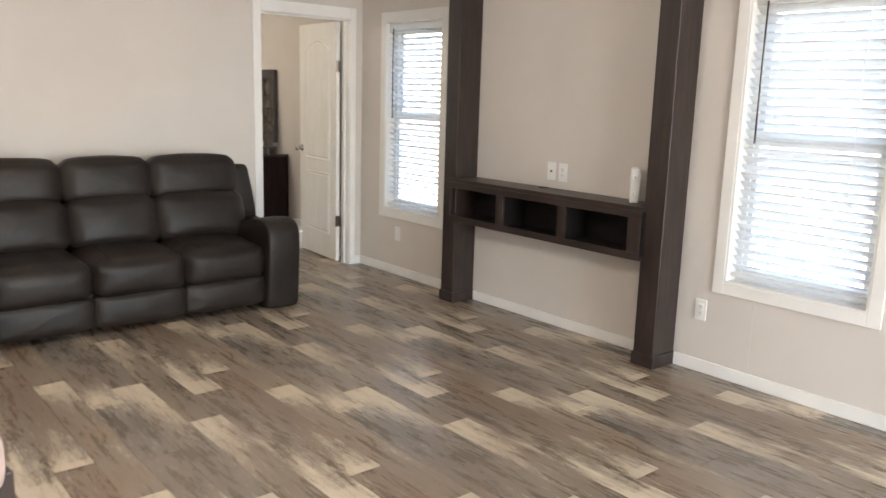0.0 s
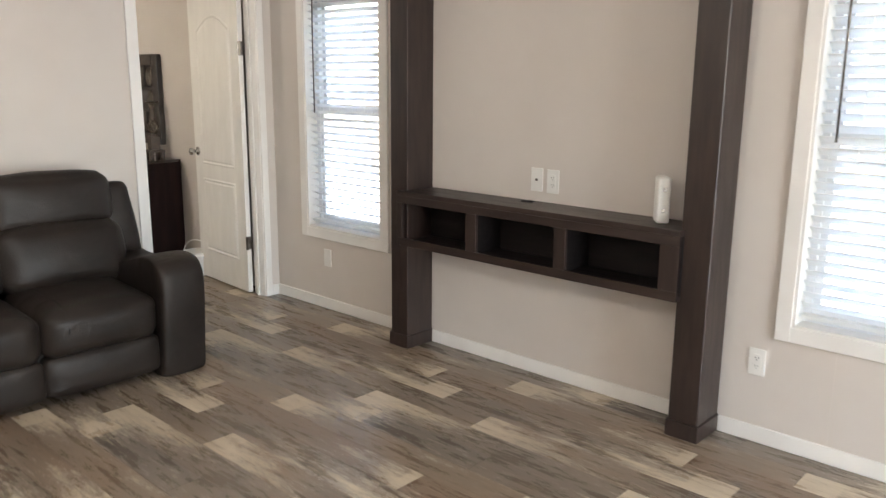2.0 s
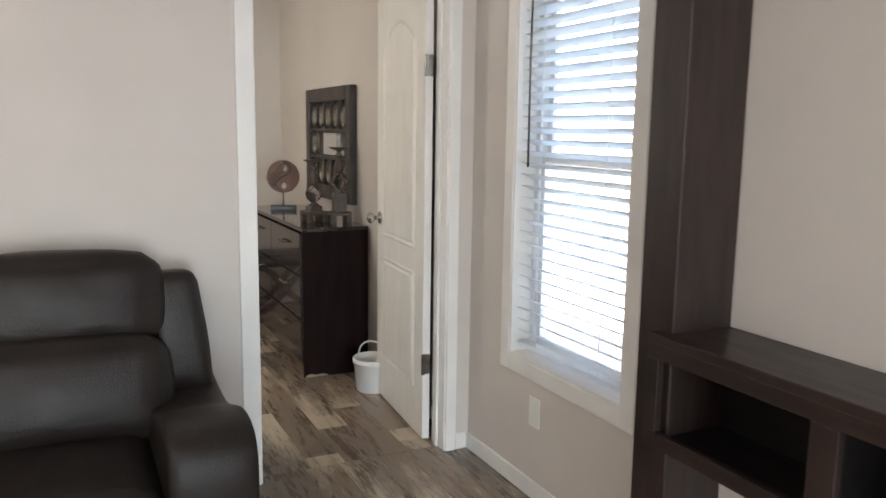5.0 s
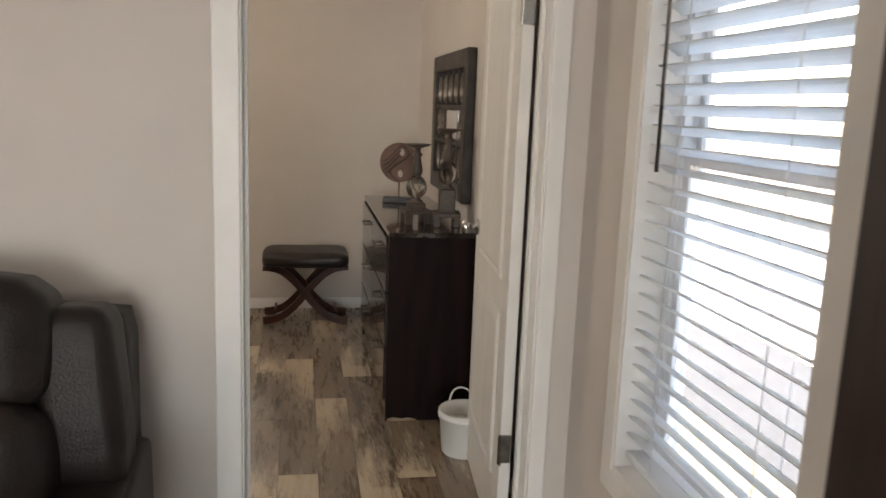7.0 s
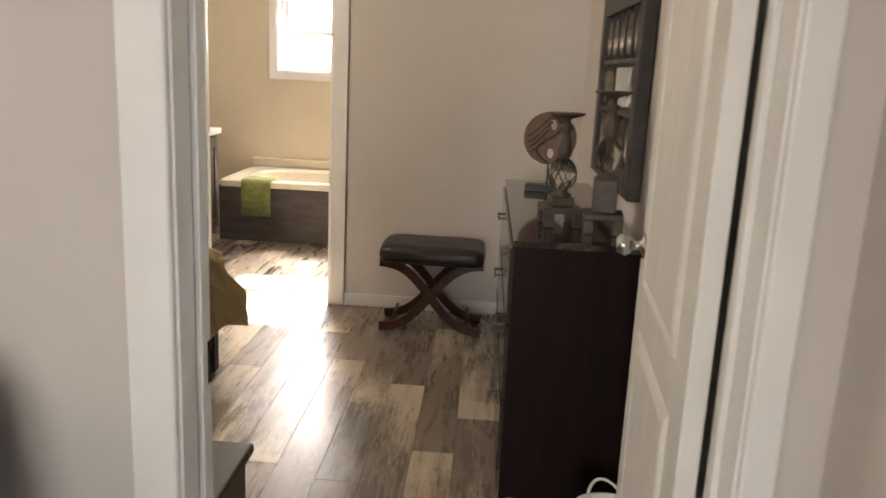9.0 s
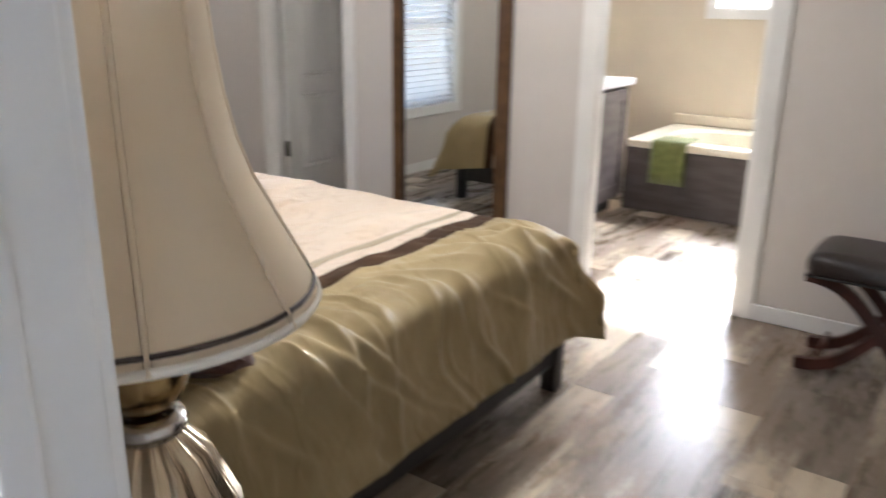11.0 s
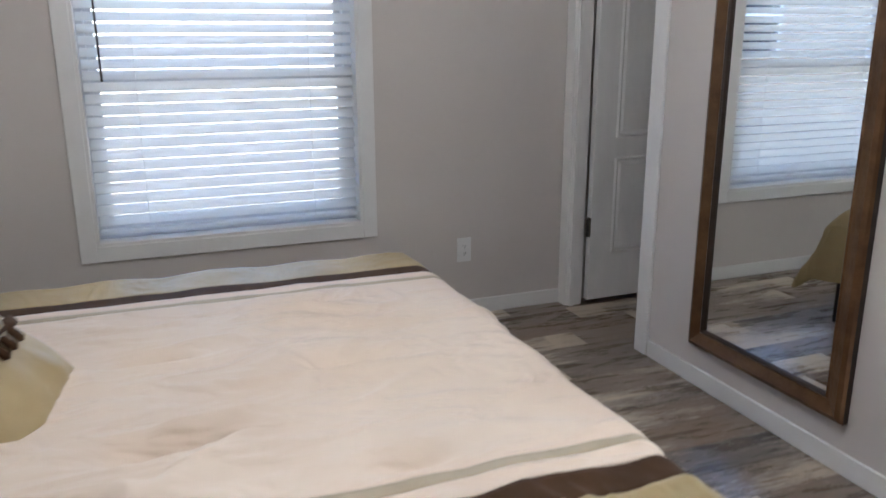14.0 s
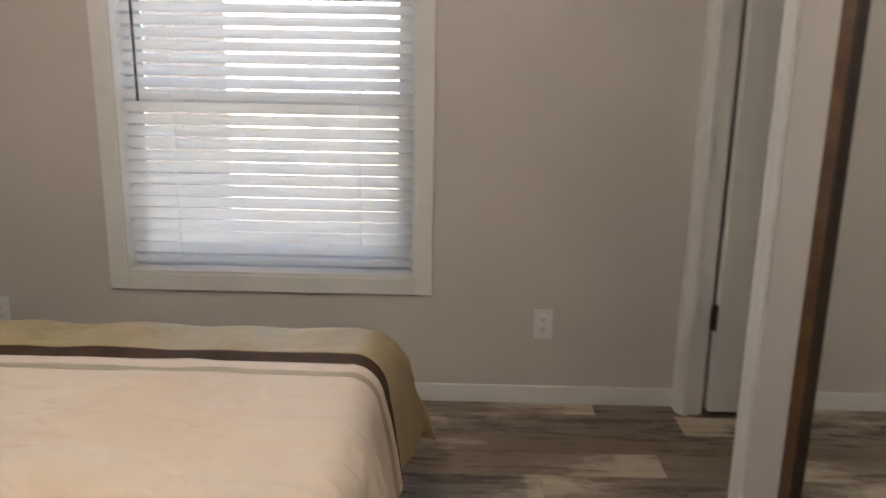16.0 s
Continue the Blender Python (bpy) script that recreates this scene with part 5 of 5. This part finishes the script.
# ---- upholstered bench ----
bn = thing("bench", "dark leather bench on crossed wooden legs", "bench", -0.735, 2.935, 0)
puffy("seat_pad", (-0.262, -0.17, 0.366), (0.262, 0.17, 0.458), M_BENCH, bn, 0.035, 0.008, 12)
tube("piping", [(-0.258, -0.168, 0.376), (0.258, -0.168, 0.376), (0.258, 0.168, 0.376), (-0.258, 0.168, 0.376)], 0.004, M_SEAM, bn, 6, closed=True)
for y in (-0.115, 0.115):
    for s in (-1, 1):
        bm = bmesh.new()
        sec = []
        for k in range(15):
            f = k / 14
            x = s * (-0.262 + 0.524 * f)
            z = 0.022 + 0.345 * f - 0.05 * math.sin(2 * math.pi * f)
            sec.append(Vector((x, y + s * 0.012, max(0.020, z))))
        prev = []
        for k, pnt in enumerate(sec):
            d = (sec[min(k + 1, 14)] - sec[max(k - 1, 0)]).normalized()
            nrm = Vector((-d.z, 0, d.x))
            ww = 0.021
            ring = [bm.verts.new(pnt + nrm * a + Vector((0, b, 0))) for a, b in ((-ww, -0.012), (ww, -0.012), (ww, 0.012), (-ww, 0.012))]
            for v in ring:
                v.co.z = max(0.0, v.co.z)
            if prev:
                for q in range(4):
                    bm.faces.new((prev[q], prev[(q + 1) % 4], ring[(q + 1) % 4], ring[q]))
            else:
                bm.faces.new(ring[::-1])
            prev = ring
        bm.faces.new(prev)
        bmesh.ops.recalc_face_normals(bm, faces=bm.faces)
        part("crossed_leg", bm, M_BLEG, bn)
for x in (-0.19, 0.19):
    tube("stretcher", [(x, -0.115, 0.075), (x, 0.115, 0.075)], 0.009, M_BLEG, bn, 8)

# ---- bucket ----
bk = thing("bucket", "white plastic bucket with wire handle on floor", "bucket", -0.105, 0.905, 0)
lathe("pail", [(0, 0), (0.088, 0), (0.092, 0.006), (0.104, 0.150), (0.110, 0.152), (0.110, 0.166), (0.106, 0.167), (0.107, 0.174), (0.110, 0.176), (0.107, 0.180), (0.101, 0.176), (0.089, 0.02), (0, 0.018)], M_PLASTIC, bk, 36)
tube("handle", [(0.0, 0.112 * math.cos(a), 0.165 + 0.10 * math.sin(a)) for a in [math.pi * k / 14 for k in range(15)]], 0.004, M_PLASTIC, bk, 8, "white plastic handle").matrix_basis = pose(0, 0, 0, 0, 0, 25)
bm = bmesh.new()
rnd = random.Random(4)
for k in range(14):
    a, r = rnd.uniform(0, 6.28), rnd.uniform(0.01, 0.075)
    add_box(bm, (r * math.cos(a) - 0.005, r * math.sin(a) - 0.004, 0.12), (r * math.cos(a) + 0.005, r * math.sin(a) + 0.004, 0.126), 0.001, 1)
bmesh.ops.create_cone(bm, cap_ends=True, segments=24, radius1=0.09, radius2=0.098, depth=0.10, matrix=Matrix.Translation((0, 0, 0.07)))
part("contents", bm, M_PLASTIC, bk)

# ---- large wall mirror ----
MX0, MX1, MZ0, MZ1 = -3.184, -2.474, 0.162, 1.86
mr = thing("wall_mirror", "tall rectangular mirror in bronze-gold frame", "mirror", (MX0 + MX1) / 2, 3.219, MZ0)
mw, mh, ft = (MX1 - MX0) / 2, MZ1 - MZ0, 0.075


def mirror_frame():
    bm = bmesh.new()
    # stepped profile from the outer edge inwards: (inset, depth)
    prof = [(0.0, 0.0), (0.0, 0.020), (0.006, 0.030), (0.020, 0.036), (0.045, 0.028), (0.060, 0.024), (0.066, 0.028), (0.072, 0.022), (0.075, 0.012)]
    rings = []
    for i, dpt in prof:
        rings.append([bm.verts.new((x, -dpt, z)) for x, z in ((-mw + i, i), (mw - i, i), (mw - i, mh - i), (-mw + i, mh - i))])
    for ri, (a, b) in enumerate(zip(rings, rings[1:])):
        for k in range(4):
            f = bm.faces.new((a[k], a[(k + 1) % 4], b[(k + 1) % 4], b[k]))
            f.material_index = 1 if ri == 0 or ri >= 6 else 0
    bmesh.ops.recalc_face_normals(bm, faces=bm.faces)
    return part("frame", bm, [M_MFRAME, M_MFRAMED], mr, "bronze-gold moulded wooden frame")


mirror_frame()
box("mirror_glass", (-mw + 0.07, -0.013, 0.07), (mw - 0.07, -0.004, mh - 0.07), M_MIRROR, mr)

# ---- bathroom ----
tub = thing("bathtub", "cream garden tub behind dark panelled front", "bathtub", -1.75, 5.15, 0)
box("front_panel", (-0.72, -0.45, 0.0), (1.10, -0.425, 0.42), M_TUBDARK, tub, 0.003)
bm = bmesh.new()
TX0, TX1, TY0, TY1, TZ = -0.72, 1.10, -0.475, 0.448, 0.455
SEGT = 40
orx, ory, cx, cy = (TX1 - TX0) / 2, (TY1 - TY0) / 2, (TX0 + TX1) / 2, (TY0 + TY1) / 2


def sup(a, ax, ay, e):
    c, s = math.cos(a), math.sin(a)
    return (cx + ax * abs(c) ** e * (1 if c >= 0 else -1), cy + ay * abs(s) ** e * (1 if s >= 0 else -1))


rings = []
for ax, ay, e, z in ((orx, ory, 0.08, TZ - 0.045), (orx, ory, 0.08, TZ - 0.008), (orx - 0.006, ory - 0.006, 0.08, TZ), (orx - 0.14, ory - 0.12, 0.55, TZ), (orx - 0.16, ory - 0.14, 0.55, TZ - 0.02), (orx - 0.22, ory - 0.19, 0.6, 0.16), (orx - 0.30, ory - 0.26, 0.7, 0.11)):
    rings.append([bm.verts.new((*sup(2 * math.pi * (i + 0.5) / SEGT, ax, ay, e), z)) for i in range(SEGT)])
for a, b in zip(rings, rings[1:]):
    for i in range(SEGT):
        bm.faces.new((a[i], a[(i + 1) % SEGT], b[(i + 1) % SEGT], b[i]))
bm.faces.new(rings[-1])
bmesh.ops.recalc_face_normals(bm, faces=bm.faces)
part("basin", bm, M_TUB, tub, "cream acrylic basin and deck")
box("splash_ledge", (TX0, TY1 - 0.04, TZ + 0.001), (TX1, TY1, TZ + 0.075), M_TUB, tub, 0.01)
towel = thing("hand_towel", "olive green towel draped over tub edge", "towel", -2.175, 4.70, 0.455)
bm = bmesh.new()
prof = [(0.20, 0.004), (0.06, 0.006), (0.0, 0.010), (-0.035, 0.006), (-0.046, -0.02), (-0.050, -0.10), (-0.048, -0.18), (-0.052, -0.255)]
cols = []
for i in range(13):
    x = -0.11 + 0.22 * i / 12
    cols.append([bm.verts.new((x + 0.004 * noise.noise(Vector((i * .4, k * .5, 1))), y + 0.006 * noise.noise(Vector((i * 0.35, k * 0.3, 2))), z + (0.004 * noise.noise(Vector((i * .3, k, 0))) if k < 3 else 0))) for k, (y, z) in enumerate(prof)])
for a, b in zip(cols, cols[1:]):
    for k in range(len(prof) - 1):
        bm.faces.new((a[k], a[k + 1], b[k + 1], b[k]))
tw_ = part("cloth", bm, M_TOWEL, towel, "", True)
md = tw_.modifiers.new("thick", 'SOLIDIFY')
md.thickness, md.offset = 0.008, 1

van = thing("bath_vanity", "dark grey-brown bathroom vanity with white top", "vanity", -2.83, 3.97, 0)
box("body", (-0.385, -0.62, 0.09), (0.36, 0.66, 0.80), M_TUBDARK, van, 0.003)
box("toe_kick", (-0.385, -0.62, 0.0), (0.30, 0.66, 0.09), M_DARKHOLE, van)
box("counter", (-0.387, -0.64, 0.80), (0.405, 0.68, 0.842), M_COUNTER, van, 0.006)
for k in range(3):
    y0 = -0.60 + k * 0.42
    dd = box("door", (0.36, y0, 0.12), (0.378, y0 + 0.40, 0.78), M_TUBDARK, van, 0.003)
    for a, b, c, d_ in ((y0, y0 + 0.06, 0.12, 0.78), (y0 + 0.34, y0 + 0.40, 0.12, 0.78), (y0 + 0.06, y0 + 0.34, 0.12, 0.19), (y0 + 0.06, y0 + 0.34, 0.71, 0.78)):
        box("frame_strip", (0.378, a, c), (0.386, b, d_), M_TUBDARK, dd, 0.002)

# ---- chair at the start of the walk ----
ch = thing("armchair", "pale pink fabric armchair with dark wooden leg", "armchair", -3.715, -2.90, 0, 8)
puffy("seat_cushion", (-0.30, -0.32, 0.26), (0.30, 0.30, 0.44), M_PINK, ch, 0.06, 0.02, 10)
puffy("back_cushion", (-0.36, -0.32, 0.30), (-0.20, 0.30, 0.85), M_PINK, ch, 0.06, 0.02, 10)
puffy("arm_cushion", (-0.32, 0.26, 0.30), (0.30, 0.36, 0.50), M_PINK, ch, 0.045, 0.01, 8)
puffy("arm_cushion", (-0.32, -0.38, 0.30), (0.30, -0.28, 0.50), M_PINK, ch, 0.045, 0.01, 8)
box("seat_rail", (-0.32, -0.36, 0.20), (0.32, 0.35, 0.27), M_CHAIRW, ch, 0.006)
for x in (-0.30, 0.30):
    for y in (-0.33, 0.31):
        box("leg", (x - 0.025, y - 0.025, 0.0), (x + 0.025, y + 0.025, 0.36), M_CHAIRW, ch, 0.005)

# ---- ceiling lights ----


def ceiling_light(x, y):
    root = thing("ceiling_light", "flush white glass dome ceiling light", "ceiling light", x, y, CEIL, 0, "ceiling lights")
    lathe("canopy", [(0, -0.001), (0.10, -0.001), (0.105, -0.02), (0.09, -0.03), (0, -0.03)], M_CHROME, root)
    g = lathe("glass_dome", [(0.15, -0.03), (0.152, -0.045), (0.14, -0.075), (0.10, -0.105), (0.05, -0.12), (0, -0.125)], M_DOMEGLASS, root, 32)
    g.visible_shadow = False


ceiling_light(-2.2, 1.75)
ceiling_light(-3.2, -2.7)

# ---- outside ----
ground = setting(box("ground", (-250, -250, -0.75), (250, 250, -0.65), M_GRAVEL), "tan gravel ground around the house", "ground")
setting(box("road", (2.0, -200, -0.648), (3.4, 200, -0.64), M_ASPH), "grey asphalt lane beside the house", "road")
setting(box("driveway", (3.42, -40, -0.648), (8.2, 40, -0.63), M_CONC), "pale concrete drive along the lane", "pavement")


def neighbour(x0, x1, y0, y1, face, siding, group_label, n=2):
    root = thing("neighbour_house", group_label, "house", (x0 + x1) / 2, (y0 + y1) / 2, -0.65)
    hx, hy = (x1 - x0) / 2, (y1 - y0) / 2
    box("skirting", (-hx, -hy, 0), (hx, hy, 0.7), M_SKIRT, root)
    bm = bmesh.new()
    for k in range(13):
        z = 0.7 + k * 0.2
        add_box(bm, (-hx - 0.02, -hy - 0.02, z), (hx + 0.02, hy + 0.02, z + 0.192))
    add_box(bm, (-hx, -hy, 0.7), (hx, hy, 3.3))
    part("wall", bm, siding, root)
    bm = bmesh.new()
    e = 0.4
    vs = [bm.verts.new(p) for p in ((-hx - e, -hy - e, 3.3), (hx + e, -hy - e, 3.3), (hx + e, hy + e, 3.3), (-hx - e, hy + e, 3.3), (0, -hy - e, 4.4), (0, hy + e, 4.4))]
    for q in ((0, 1, 4), (2, 3, 5), (0, 4, 5, 3), (1, 2, 5, 4), (0, 3, 2, 1)):
        bm.faces.new([vs[i] for i in q])
    bmesh.ops.recalc_face_normals(bm, faces=bm.faces)
    part("roof", bm, M_ROOF, root)
    for k in range(n):
        y = -hy + (k + 0.5) * 2 * hy / n
        xf = face * hx
        a, b = sorted((xf + face * 0.022, xf + face * 0.06))
        w = box("window", (a, y - 0.55, 1.6), (b, y + 0.55, 2.8), M_VINYL, root, 0.01)
        a, b = sorted((xf + face * 0.062, xf + face * 0.066))
        for z0_, z1_ in ((1.66, 2.18), (2.24, 2.74)):
            box("pane", (a, y - 0.48, z0_), (b, y + 0.48, z1_), M_DARKGLASS, w)
    return root


neighbour(19.0, 24.0, -14.0, 7.0, -1, M_SIDING, "pale sided neighbouring mobile home across the lane", 0)
neighbour(-15.0, -10.2, -12.0, -0.2, 1, M_SIDING2, "tan sided neighbouring mobile home beyond the gravel")

# ---- floor planks ----
BOARDS = {}


def board(bm, x, y, w, l, v0):
    """Adds one bevelled board; its UV runs in metres from the printed board's own start, v0 of which is cut off."""
    uv = bm.loops.layers.uv.verify()
    c, zt, zb = 0.0007, 0.0, -0.003
    lo = [bm.verts.new((x + p, y + q, zb)) for p, q in ((GAP, GAP), (w - GAP, GAP), (w - GAP, l - GAP), (GAP, l - GAP))]
    md_ = [bm.verts.new((v.co.x, v.co.y, zt - c)) for v in lo]
    up = [bm.verts.new((x + p, y + q, zt)) for p, q in ((GAP + c, GAP + c), (w - GAP - c, GAP + c), (w - GAP - c, l - GAP - c), (GAP + c, l - GAP - c))]
    made = [bm.faces.new((a[k], a[(k + 1) % 4], b[(k + 1) % 4], b[k])) for a, b in ((lo, md_), (md_, up)) for k in range(4)]
    made.append(bm.faces.new(up))
    for f in made:
        for lp_ in f.loops:
            lp_[uv].uv = (lp_.vert.co.x - x, lp_.vert.co.y - y + v0)


rest = {}


def lay(kind, x, y0, y1, bottom, top):
    """A board from y0 to y1, cut at the walls; those behind the start of the walk are joined."""
    a, b = max(y0, bottom), min(y1, top)
    if b - a < 0.03:
        return
    if b < -5.0:
        board(rest.setdefault(kind, bmesh.new()), x, a, PLW, b - a, a - y0)
        return
    key = (kind, round(a - y0, 3), round(b - a, 3))
    if key not in BOARDS:
        bm = bmesh.new()
        board(bm, 0.0, 0.0, PLW, b - a, a - y0)
        BOARDS[key] = mesh_of("plank", bm, M_PLANKS[kind])
    ob = new("plank", BOARDS[key])
    ob.parent = floor
    ob.matrix_basis = pose(x, a, 0.0)


# six rows repeat across the floor, each group half a repeat further along
ROWS = ((("a", 0.0, True),), (("f", -0.405, False), ("g", -0.405, True)), (("b", -0.247, True),), (("e", -0.84, True),), (("c", -0.547, False),), (("x", -0.312, False),))
for sheet_x, sheet_y, bottom, top in ((0.0, 0.0, -8.62, 0.057), (0.027, -0.204, 0.059, 5.64)):
    for group in range(-4, 2):
        for k, boards in enumerate(ROWS):
            x = -1.168 + sheet_x + (6 * group + k) * PLW
            if x < -4.35 or x > 0.02:
                continue
            y_first = -1.535 + sheet_y + (0.685 if group % 2 else 0.0)
            for n in range(-7, 8):
                for kind, joint, before in boards:
                    y = y_first + joint + n * REPEAT
                    lay(kind, x, *((y - PLANK_LEN[kind], y) if before else (y, y + PLANK_LEN[kind])), bottom, top)
for kind, bm in rest.items():
    tagged(part("planks_behind", bm, M_PLANKS[kind], floor), kind="stuff")
